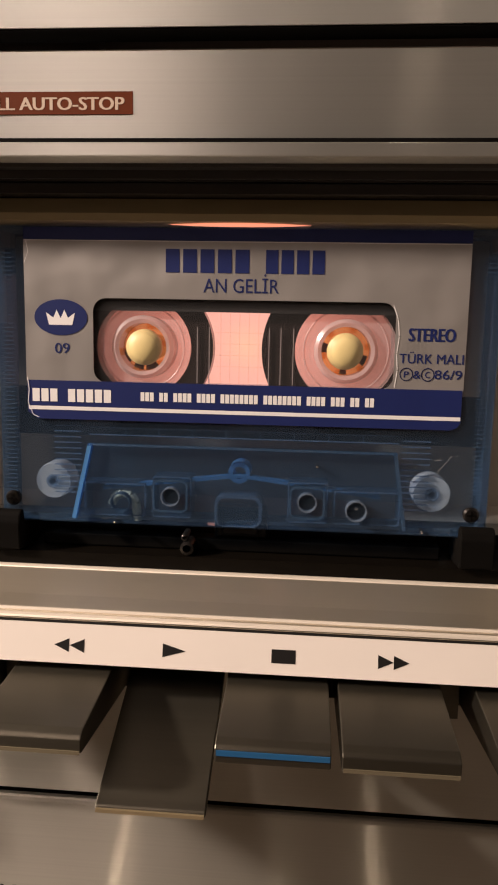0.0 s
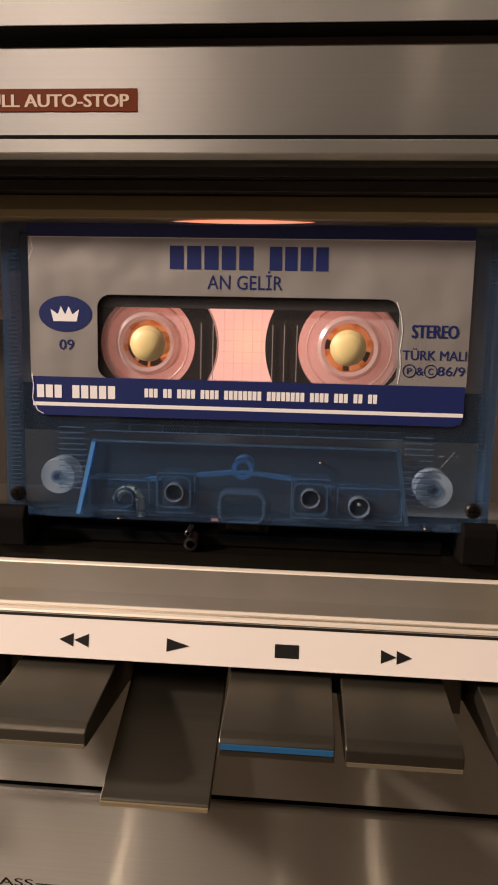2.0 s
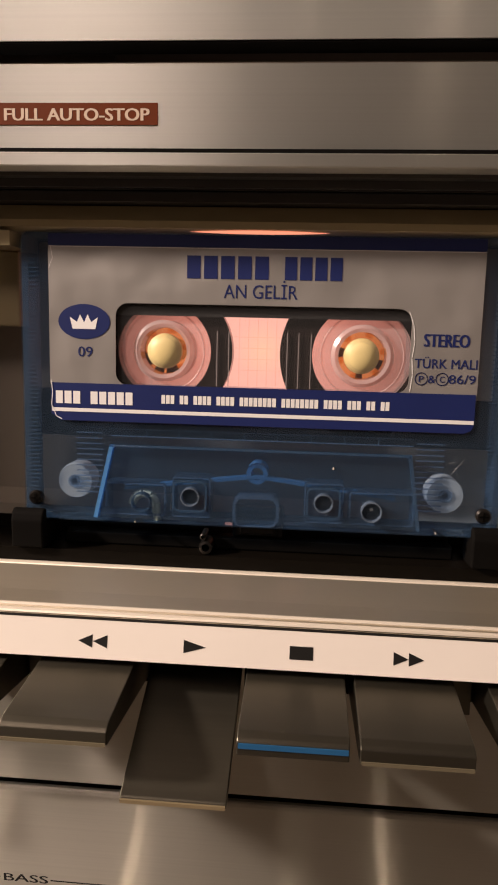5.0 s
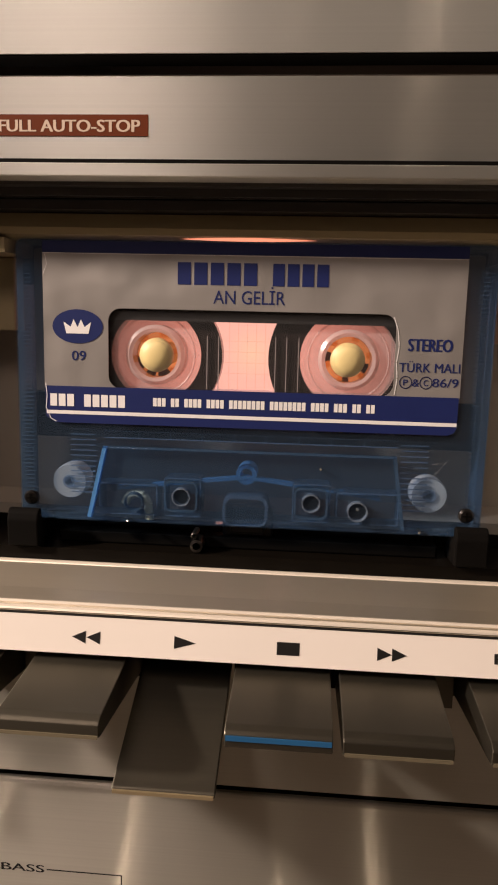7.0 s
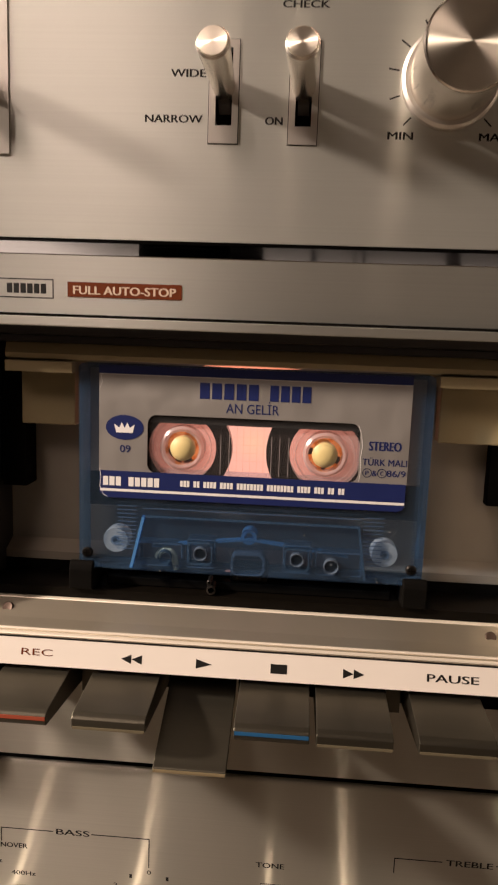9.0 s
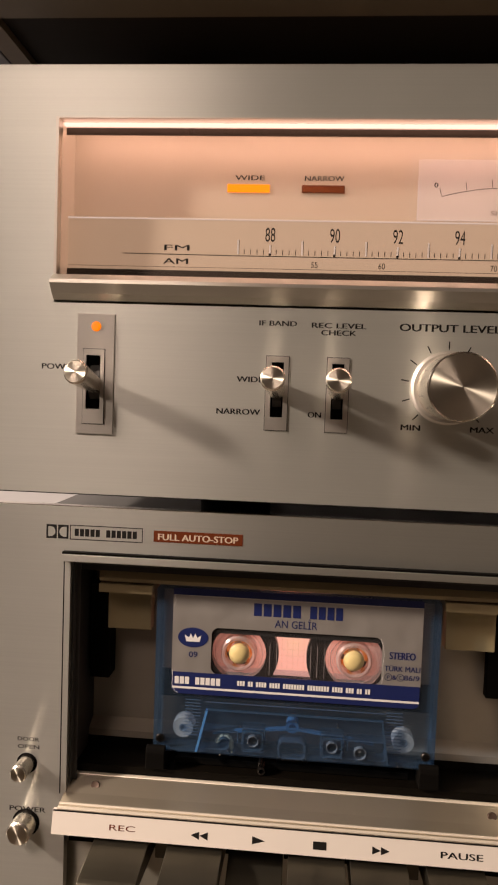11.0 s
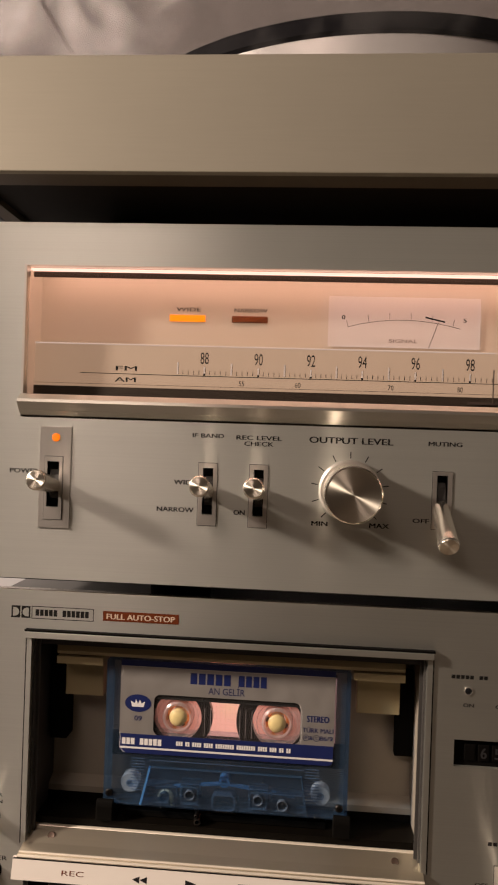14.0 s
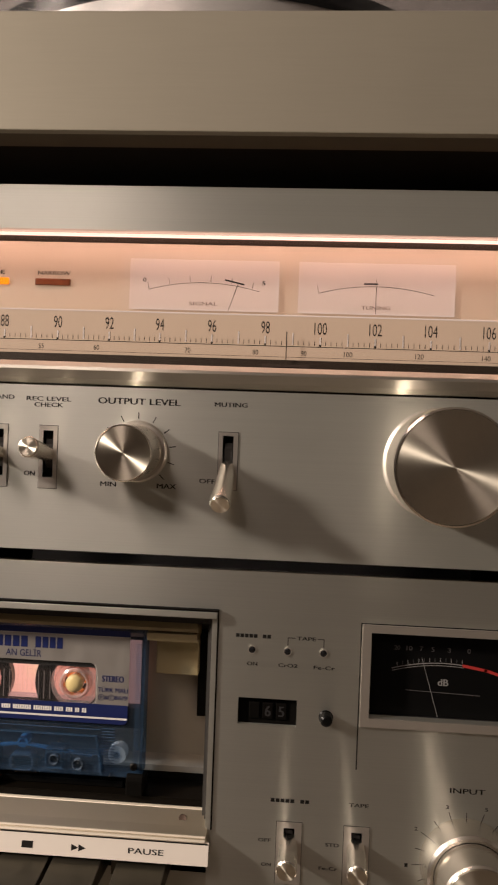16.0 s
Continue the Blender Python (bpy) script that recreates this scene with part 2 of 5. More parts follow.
LEDGE = brushed("ledge_satin", (0.52, 0.50, 0.44), 0.34, 0.8)
ACRYLIC = clear("clear_acrylic", (0.78, 0.76, 0.75), (0.50, 0.48, 0.47), 0.03, 0.03, 0.08)
# the cover's milky share varies in mottled patches
mottle = node(ACRYLIC, "ShaderNodeTexNoise", Scale=16.0, Detail=4.0, Roughness=0.55, Distortion=1.6)
where = node(ACRYLIC, "ShaderNodeTexCoord")
dust = node(ACRYLIC, "ShaderNodeMapRange", **{"From Min": 0.46, "From Max": 0.72, "To Min": 0.006, "To Max": 0.075})
wire(ACRYLIC, where, "Object", mottle, "Vector")
wire(ACRYLIC, mottle, "Fac", dust, "Value")
for link in ACRYLIC.node_tree.nodes:
    if link.type == "MIX_SHADER" and abs(link.inputs["Fac"].default_value - 0.03) < 0.001:
        wire(ACRYLIC, dust, "Result", link, "Fac")
SMOKED = clear("tinted_acrylic_back", (0.50, 0.47, 0.45), (0.30, 0.28, 0.26), 0.02, 0.05, 0.1)
ACRYLICEDGE = clear("acrylic_edge", (0.60, 0.55, 0.38), (0.55, 0.50, 0.36), 0.4, 0.10, 0.1)
PLATTER = brushed("platter_aluminium", (0.88, 0.87, 0.86), 0.30, 0.3, "Z", (4, 4, 900), 0.04, 0.35)
RUBBER = varied(material("rubber_mat", (0.004, 0.004, 0.006), 0.6, 0, 0.08), (1, 1, 1), 300, 0.2)
BOXGREY = varied(material("dark_cloth", (0.05, 0.048, 0.045), 0.9), (1, 1, 1), 300, 0.3)
PAPERWHITE = varied(material("pale_card", (0.55, 0.52, 0.48), 0.7), (1, 1, 1), 40, 0.15)


# ---- mesh helpers ----
def box(x0, x1, y0, y1, z0, z1, bevel=0.0, seg=2):
    bm = bmesh.new()
    bmesh.ops.create_cube(bm, size=1.0)
    for v in bm.verts:
        v.co = Vector(((x0 + x1) / 2 + v.co.x * (x1 - x0), (y0 + y1) / 2 + v.co.y * (y1 - y0), (z0 + z1) / 2 + v.co.z * (z1 - z0)))
    if bevel:
        bmesh.ops.bevel(bm, geom=bm.edges[:], offset=bevel, segments=seg, affect="EDGES", profile=0.5)
    return bm


def prism(points, a, b, plane="xz", bevel=0.0):
    """A polygon drawn in the plane xz (pushed along y from a to b) or yz (pushed along x)."""
    bm = bmesh.new()
    put = (lambda p, d: (p[0], d, p[1])) if plane == "xz" else (lambda p, d: (d, p[0], p[1]))
    one = [bm.verts.new(put(p, a)) for p in points]
    two = [bm.verts.new(put(p, b)) for p in points]
    bm.faces.new(one), bm.faces.new(two[::-1])
    n = len(points)
    for i in range(n):
        bm.faces.new((one[i], one[(i + 1) % n], two[(i + 1) % n], two[i]))
    bmesh.ops.recalc_face_normals(bm, faces=bm.faces[:])
    if bevel:
        bmesh.ops.bevel(bm, geom=bm.edges[:], offset=bevel, segments=2, affect="EDGES", profile=0.5)
    return bm


def lathe(profile, x, z, seg=48, closed=True):
    """Turns (radius, y) pairs about the line through (x, z) along y. A radius of 0 closes an end."""
    bm = bmesh.new()
    rings = []
    for r, y in profile:
        if r == 0:
            rings.append([bm.verts.new((x, y, z))])
        else:
            rings.append([bm.verts.new((x + r * math.cos(2 * math.pi * i / seg), y, z + r * math.sin(2 * math.pi * i / seg))) for i in range(seg)])
    for a, b in zip(rings, rings[1:] + ([rings[0]] if closed and len(rings[0]) > 1 and len(rings[-1]) > 1 else [])):
        for i in range(seg):
            j = (i + 1) % seg
            if len(a) == 1 and len(b) > 1:
                bm.faces.new((a[0], b[i], b[j]))
            elif len(b) == 1 and len(a) > 1:
                bm.faces.new((a[i], a[j], b[0]))
            elif len(a) > 1:
                bm.faces.new((a[i], a[j], b[j], b[i]))
    bmesh.ops.recalc_face_normals(bm, faces=bm.faces[:])
    return bm


def rod(p, q, r0, r1, seg=32, dome=0.0):
    """A tapered round bar from p to q, its far end slightly domed, with the edge rounded."""
    p, q = Vector(p), Vector(q)
    length = (q - p).length
    e = min(r1, length) * 0.12
    bm = lathe([(0, 0), (r0, 0), (r1, length - e), (r1 - e, length), (0, length + dome)], 0, 0, seg)
    turn = Vector((0, 1, 0)).rotation_difference((q - p).normalized()).to_matrix().to_4x4()
    bmesh.ops.transform(bm, matrix=Matrix.Translation(p) @ turn, verts=bm.verts[:])
    return bm


def plate(x0, x1, z0, z1, y0, y1, holes=()):
    """A flat plate facing -y with rectangular holes (x0, x1, z0, z1) cut through."""
    xs = sorted({x0, x1, *[v for h in holes for v in h[:2]]})
    zs = sorted({z0, z1, *[v for h in holes for v in h[2:]]})
    xs, zs = [v for v in xs if x0 <= v <= x1], [v for v in zs if z0 <= v <= z1]
    solid = lambda i, k: 0 <= i < len(xs) - 1 and 0 <= k < len(zs) - 1 and not any(
        h[0] < (xs[i] + xs[i + 1]) / 2 < h[1] and h[2] < (zs[k] + zs[k + 1]) / 2 < h[3] for h in holes)
    bm, made = bmesh.new(), {}

    def vert(x, y, z):
        if (x, y, z) not in made:
            made[(x, y, z)] = bm.verts.new((x, y, z))
        return made[(x, y, z)]

    for i in range(len(xs) - 1):
        for k in range(len(zs) - 1):
            if not solid(i, k):
                continue
            a, b, c, d = xs[i], xs[i + 1], zs[k], zs[k + 1]
            bm.faces.new([vert(a, y0, c), vert(b, y0, c), vert(b, y0, d), vert(a, y0, d)])
            bm.faces.new([vert(a, y1, d), vert(b, y1, d), vert(b, y1, c), vert(a, y1, c)])
            for s, p, q in ((solid(i - 1, k), (a, c), (a, d)), (solid(i + 1, k), (b, d), (b, c)), (solid(i, k - 1), (b, c), (a, c)), (solid(i, k + 1), (a, d), (b, d))):
                if not s:
                    bm.faces.new([vert(p[0], y0, p[1]), vert(q[0], y0, q[1]), vert(q[0], y1, q[1]), vert(p[0], y1, p[1])])
    bmesh.ops.recalc_face_normals(bm, faces=bm.faces[:])
    return bm


def rounded(x0, x1, z0, z1, r, k=6):
    """The corner points of a rectangle with rounded corners, counter-clockwise from the lower right."""
    pts = []
    for cx, cz, start in ((x1 - r, z0 + r, -90), (x1 - r, z1 - r, 0), (x0 + r, z1 - r, 90), (x0 + r, z0 + r, 180)):
        pts += [(cx + r * math.cos(radians(start + 90 * i / k)), cz + r * math.sin(radians(start + 90 * i / k))) for i in range(k + 1)]
    return pts


def ring_plate(outer, inner, y0, y1):
    """A sheet between two outlines with as many points each."""
    bm = bmesh.new()
    loops = [[bm.verts.new((p[0], y, p[1])) for p in pts] for pts, y in ((outer, y0), (inner, y0), (inner, y1), (outer, y1))]
    n = len(outer)
    for a, b in zip(loops, loops[1:] + loops[:1]):
        for i in range(n):
            bm.faces.new((a[i], a[(i + 1) % n], b[(i + 1) % n], b[i]))
    bmesh.ops.recalc_face_normals(bm, faces=bm.faces[:])
    return bm


def joined(*parts):
    """Several pieces of one part in one bmesh."""
    bm = bmesh.new()
    for p in parts:
        mesh = bpy.data.meshes.new("piece")
        p.to_mesh(mesh)
        p.free()
        bm.from_mesh(mesh)
        bpy.data.meshes.remove(mesh)
    return bm


def part(name, bm, mat, parent=None, label="", smooth=False):
    mesh = bpy.data.meshes.new(name)
    bm.to_mesh(mesh)
    bm.free()
    mesh.materials.append(mat)
    if smooth:
        for f in mesh.polygons:
            f.use_smooth = True
        mesh.set_sharp_from_angle(angle=radians(35))
    ob = new(name, mesh)
    ob.parent = parent
    return tagged(ob, label)


def thing(name, label, category, group="", kind=""):
    return tagged(new(name), label, category, group, kind)


def lettering(words, x, z, width, height, mat, parent, y=0.0, name="lettering", lean=0.0, heavy=0.035):
    """Raised print that faces -y, its middle at (x, z), fitted into width and height (of a capital)."""
    curve = bpy.data.curves.new("print", "FONT")
    curve.body, curve.extrude, curve.resolution_u = words, 0.00001, 3
    made = bpy.data.objects.new("print", curve)
    scene.collection.objects.link(made)
    mesh = bpy.data.meshes.new_from_object(made.evaluated_get(bpy.context.evaluated_depsgraph_get()))
    bpy.data.objects.remove(made)
    bpy.data.curves.remove(curve)
    co = np.array([v.co[:] for v in mesh.vertices])
    lo, hi = co.min(0), co.max(0)
    cap = 0.70
    for v in mesh.vertices:
        u, w = (v.co.x - lo[0]) / max(hi[0] - lo[0], 1e-6) - 0.5, v.co.y / cap - 0.5
        v.co = Vector((x + u * width, y - 0.00004 - (0.00002 if v.co.z > 0 else 0.0) - lean * w * height, z + w * height))
    if heavy:
        bm = bmesh.new()
        for i, shift in enumerate((-heavy, heavy)):
            bm.from_mesh(mesh)
            bm.verts.ensure_lookup_table()
            for v in bm.verts[i * len(mesh.vertices):]:
                v.co += Vector((shift * height, -0.00001 * i, 0))
        bm.to_mesh(mesh)
        bm.free()
    mesh.materials.clear()
    mesh.materials.append(mat)
    ob = new(name, mesh)
    ob.parent = parent
    return ob


def bars(x0, x1, z0, z1, letters, mat, parent, y=0.0, name="print_bar"):
    """Writing that is not given: plain upright bars, one for each letter, with gaps at the spaces in the pattern."""
    step = (x1 - x0) / len(letters)
    pieces = [box(x0 + i * step, x0 + (i + 0.80) * step, y - 0.00006, y - 0.00001, z0, z1) for i, c in enumerate(letters) if c != " "]
    return part(name, joined(*pieces), mat, parent)


def stroke(points, width, y, mat, parent, name="printed_line", plane_out=0.00006):
    """A thin printed line along points (x, z)."""
    bm = bmesh.new()
    for (xa, za), (xb, zb) in zip(points, points[1:]):
        d = Vector((xb - xa, zb - za))
        n = Vector((-d.y, d.x)).normalized() * width / 2
        e = d.normalized() * width / 2
        vs = [bm.verts.new((px, y - plane_out, pz)) for px, pz in (
            (xa - e.x + n.x, za - e.y + n.y), (xa - e.x - n.x, za - e.y - n.y), (xb + e.x - n.x, zb + e.y - n.y), (xb + e.x + n.x, zb + e.y + n.y))]
        bm.faces.new(vs)
    return part(name, bm, mat, parent)


# ---- the room ----
def slab(name, label, category, mat, *bounds):
    return tagged(part(name, box(*bounds), mat), label, category, kind="structure")


slab("wall_back", "white painted wall behind the stack", "wall", PLASTER, -2.2, 2.2, 0.62, 0.72, -0.85, 1.75)
slab("wall_left", "plain painted side wall of the room", "wall", ROOMPAINT, -2.3, -2.2, -3.2, 0.72, -0.85, 1.75)
slab("wall_right", "plain painted side wall of the room", "wall", ROOMPAINT, 2.2, 2.3, -3.2, 0.72, -0.85, 1.75)
slab("wall_front", "plain painted far wall of the room", "wall", ROOMPAINT, -2.3, 2.3, -3.3, -3.2, -0.85, 1.75)
slab("floor", "dark wooden floor of the room", "floor", FLOORWOOD, -2.3, 2.3, -3.3, 0.72, -0.95, -0.85)
slab("ceiling", "plain painted ceiling of the room", "ceiling", ROOMPAINT, -2.3, 2.3, -3.3, 0.72, 1.75, 1.85)

cabinet = thing("sideboard", "dark wooden sideboard that carries the stack", "sideboard")
part("tabletop", box(-0.62, 0.85, -0.06, 0.50, -0.045, -0.016, 0.003), SHELFWOOD, cabinet)
part("body", box(-0.60, 0.83, -0.03, 0.49, -0.80, -0.0455, 0.003), SHELFWOOD, cabinet)
for px in (-0.55, 0.78):
    for py in (0.02, 0.44):
        part("leg", box(px - 0.025, px + 0.025, py - 0.025, py + 0.025, -0.85, -0.8005, 0.003), SHELFWOOD, cabinet)

speaker = thing("loudspeaker", "dark cloth-fronted loudspeaker on the sideboard", "loudspeaker")
part("cabinet", box(-0.56, -0.250, 0.38, 0.49, -0.0155, 0.148, 0.004), BOXGREY, speaker)
part("front_cloth", box(-0.55, -0.258, 0.374, 0.3795, -0.005, 0.140, 0.003), BOXGREY, speaker)
carton = thing("carton", "pale card box on the sideboard", "box")
part("body", box(-0.34, -0.20, 0.20, 0.27, -0.0155, 0.085, 0.002), PAPERWHITE, carton)
part("lid", box(-0.342, -0.198, 0.198, 0.272, 0.0855, 0.105, 0.002), PAPERWHITE, carton)

X0, X1 = -0.1343, 0.2857


# ---- shared fittings ----
def turned_knob(name, x, z, r, depth, parent, y=0.0, collar=None, label="turned aluminium knob"):
    """A spun knob: side, polished rim and a lathe-turned face."""
    body = part(name, lathe([(0, y - 0.0002), (r, y - 0.0002), (r, y - depth + 0.0012), (r * 0.985, y - depth + 0.0006), (r * 0.985, y - depth + 0.0004), (0, y - depth + 0.0004)], x, z, 72), LEVERSIDE, parent, label, True)
    part("rim", lathe([(r * 1.004, y - depth + 0.0010), (r * 1.004, y - depth + 0.0002), (r * 0.97, y - depth - 0.0002), (r * 0.955, y - depth + 0.0010)], x, z, 72), POLISHED, body, "", True)
    part("face", lathe([(0, y - depth + 0.0003), (r * 0.955, y - depth + 0.0003), (r * 0.955, y - depth), (0, y - depth - 0.0003)], x, z, 72), TURNED, body, "", True)
    if collar:
        part("collar", lathe([(0, y - 0.0001), (collar, y - 0.0001), (collar, y - 0.0022), (collar - 0.0008, y - 0.003), (0, y - 0.003)], x, z, 72), TRIM, body, "", True)
    return body


def lever(base, tip, r0, r1, parent):
    base, tip = Vector(base), Vector(tip)
    shaft = part("lever", rod(base, tip, r0, r1), LEVERSIDE, parent, "satin metal bat lever", True)
    way = (tip - base).normalized()
    part("lever_tip", rod(tip + way * 0.00005, tip + way * 0.0005, r1 * 0.9, r1 * 0.86, 32, 0.0001), TURNED, shaft, "", True)
    return shaft


def slide_switch(x0, x1, z0, z1, slot, parent, y=0.0):
    """A raised plate with a slot; returns the plate."""
    p = part("switch_plate", plate(x0, x1, z0, z1, y - 0.0004, y - 0.00005, [slot]), PLATE, parent, "pale metal switch plate with a black slot")
    part("plate_gap", ring_plate([(x1 + 0.0002, z0 - 0.0002), (x1 + 0.0002, z1 + 0.0002), (x0 - 0.0002, z1 + 0.0002), (x0 - 0.0002, z0 - 0.0002)], [(x1 - 0.0003, z0 + 0.0003), (x1 - 0.0003, z1 - 0.0003), (x0 + 0.0003, z1 - 0.0003), (x0 + 0.0003, z0 + 0.0003)], y - 0.00004, y - 0.00001), INK, p)
    mid = (slot[2] + slot[3]) / 2
    part("slider", prism([(y + 0.0028, mid - 0.0062), (y + 0.0012, mid - 0.0040), (y + 0.0008, mid), (y + 0.0012, mid + 0.0040), (y + 0.0028, mid + 0.0062)], slot[0] + 0.0006, slot[1] - 0.0006, "yz"), STEEL, p)
    part("slot_well", joined(box(slot[0] - 0.001, slot[1] + 0.001, y + 0.0030, y + 0.0034, slot[2] - 0.001, slot[3] + 0.001),
         box(slot[0] - 0.0004, slot[0], y, y + 0.003, slot[2], slot[3]), box(slot[1], slot[1] + 0.0004, y, y + 0.003, slot[2], slot[3]),
         box(slot[0], slot[1], y, y + 0.003, slot[2] - 0.0004, slot[2]), box(slot[0], slot[1], y, y + 0.003, slot[3], slot[3] + 0.0004)), MATTBLACK, p)
    return p


def foot(x, y, z0, z1, parent):
    bm = lathe([(0, 0), (0.0145, 0), (0.0158, -(z1 - z0)), (0, -(z1 - z0))], 0, 0, 32)
    bmesh.ops.transform(bm, matrix=Matrix.Translation((x, y, z0)) @ Matrix.Rotation(radians(-90), 4, "X"), verts=bm.verts[:])
    return part("foot", bm, MATTBLACK, parent, "", True)


# ---- amplifier ----
AY, AT = 0.012, 0.1427
amp = thing("amplifier", "silver brushed-metal amplifier under the tape deck", "amplifier")
face = part("front_panel", prism([(AY, 0.0), (AY, AT - 0.0012), (AY + 0.0002, AT - 0.0004), (AY + 0.0006, AT), (AY + 0.0016, AT), (AY + 0.0016, 0.0)], X0, X1, "yz"), SILVER_DARK, amp, "brushed silver front panel")
# blackened so the gap above the amplifier reads as shadow
part("chassis", box(X0 + 0.006, X1 - 0.006, AY + 0.0018, 0.33, 0.003, AT - 0.004, 0.001), SHADESTEEL, amp)
for fx in (-0.08, 0.23):
    for fy in (0.06, 0.29):
        foot(fx, fy, -0.0158, 0.0028, amp)
lettering("BASS", -0.0711, 0.1172, 0.0115, 0.0021, INK, face, AY)
lettering("TONE", -0.0037, 0.1111, 0.0095, 0.0019, INK, face, AY)
lettering("TREBLE", 0.0615, 0.1177, 0.0150, 0.0021, INK, face, AY)
lettering("TURNOVER", -0.0945, 0.1107, 0.0150, 0.0018, INK, face, AY)
lettering("200Hz", -0.1000, 0.1045, 0.0080, 0.0016, INK, face, AY)
lettering("400Hz", -0.0885, 0.1003, 0.0085, 0.0016, INK, face, AY)
stroke([(-0.0960, 0.1120), (-0.0960, 0.1171), (-0.0780, 0.1171)], 0.00035, AY, INK, face)
stroke([(-0.0645, 0.1171), (-0.0448, 0.1171), (-0.0448, 0.1065)], 0.00035, AY, INK, face)
stroke([(0.0372, 0.1125), (0.0372, 0.1178), (0.0525, 0.1178)], 0.00035, AY, INK, face)
stroke([(0.0702, 0.1178), (0.0890, 0.1178), (0.0890, 0.1120)], 0.00035, AY, INK, face)
for kx in (-0.0447, 0.0275):
    lettering("0", kx, 0.1046, 0.0013, 0.0016, INK, face, AY)
    for s, word in ((-1, "1"), (1, "1"), (-2, "2"), (2, "2")):
        a = radians(90 - s * 24)
        lettering(word, kx + 0.0155 * math.cos(a), 0.0885 + 0.0155 * math.sin(a), 0.0008 if word == "1" else 0.0013, 0.0015, INK, face, AY)
    turned_knob("tone_knob", kx, 0.0885, 0.0115, 0.020, face, AY)
turned_knob("turnover_knob", -0.0890, 0.0855, 0.0105, 0.018, face, AY)
turned_knob("turnover_knob", 0.0880, 0.0855, 0.0105, 0.018, face, AY)
tone = slide_switch(-0.0066, 0.0014, 0.078, 0.104, (-0.0049, -0.0003, 0.082, 0.1015), face, AY)
lever((-0.0026, AY + 0.002, 0.0925), (-0.0026, AY - 0.017, 0.0960), 0.0028, 0.0040, tone)
turned_knob("volume_knob", 0.205, 0.075, 0.028, 0.026, face, AY)

# ---- tape deck ----
DB, DT = 0.1478, 0.3072
deck = thing("tape_deck", "silver front-loading cassette deck with its door cover off", "tape deck")
BAY = (-0.0985, 0.0692, DB, 0.2880)
VU = (0.1335, 0.2650, 0.2497, 0.2848)
COUNTER = (0.0801, 0.1043, 0.2441, 0.2551)
NR, TP = (0.1008, 0.1052, 0.1850, 0.2022), (0.1284, 0.1328, 0.1850, 0.2022)
panel = part("front_panel", plate(X0, X1, DB, DT, 0.0, 0.004, [BAY, VU, COUNTER, NR, TP]), SILVER_DECK, deck, "brushed silver front panel")
panel.location = (0, -0.0015, -0.0003)  # stands a little proud of the tuner above
part("panel_edge", joined(box(X0 - 0.0003, X0 - 0.00002, 0.0003, 0.004, DB, DT), box(X0, X1, 0.0003, 0.004, DT + 0.00002, DT + 0.0003)), POLISHED, panel)
for bounds in ((X0 + 0.006, X0 + 0.009, 0.0045, 0.30, DB + 0.002, 0.2940), (X1 - 0.009, X1 - 0.006, 0.0045, 0.30, DB + 0.002, 0.2940), (X0 + 0.0091, X1 - 0.0091, 0.297, 0.30, DB + 0.002, 0.2940), (X0 + 0.0091, X1 - 0.0091, 0.0095, 0.2969, DB + 0.002, DB + 0.004)):
    part("chassis_plate", box(*bounds), SHADESTEEL, deck)
part("lid", box(X0 + 0.004, X1 - 0.004, 0.0045, 0.302, 0.2945, 0.2965, 0.0008), LID, deck, "dark metal lid")
for fx in (-0.08, 0.23):
    for fy in (0.06, 0.27):
        foot(fx, fy, AT - 0.0038, DB + 0.0018, deck)

# door frame round the compartment: low side bars, a deeper bar along the top
FR, FY, FT = (-0.0999, 0.0704, 0.1990, 0.2899), -0.0024, -0.0042
door = part("door_frame", joined(box(FR[0], FR[0] + 0.0021, FY, 0.0040, FR[2], FR[3] - 0.0027), box(FR[1] - 0.0021, FR[1], FY, 0.0040, FR[2], FR[3] - 0.0027),
            prism([(0.0040, FR[3] - 0.00265), (FT, FR[3] - 0.00265), (FT - 0.0002, FR[3] - 0.0024), (FT - 0.0002, FR[3] - 0.0002), (FT, FR[3]), (0.0040, FR[3])], FR[0], FR[1], "yz")), SILVER_DECK, deck, "satin silver frame round the cassette bay")
part("frame_groove", joined(box(FR[0] - 0.0006, FR[0] - 0.00002, FY + 0.0004, -0.00153, FR[2], FR[3] - 0.0001), box(FR[1] + 0.00002, FR[1] + 0.0006, FY + 0.0004, -0.00153, FR[2], FR[3] - 0.0001),
     box(FR[0] - 0.0006, FR[1] + 0.0006, FT + 0.0002, -0.00153, FR[3] + 0.00002, FR[3] + 0.0008)), MATTBLACK, door)
part("frame_step", plate(FR[0] + 0.0022, FR[1] - 0.0022, FR[2] + 0.003, FR[3] - 0.0027, 0.0004, 0.0030, [(FR[0] + 0.0029, FR[1] - 0.0029, FR[2] - 1, FR[3] - 0.0034)]), STEEL, door)
part("inner_lip", plate(FR[0] + 0.0022, FR[1] - 0.0022, FR[2] + 0.003, FR[3] - 0.0027, 0.0031, 0.0041, [(FR[0] + 0.0042, FR[1] - 0.0042, FR[2] - 1, FR[3] - 0.0050)]), STEEL, door)
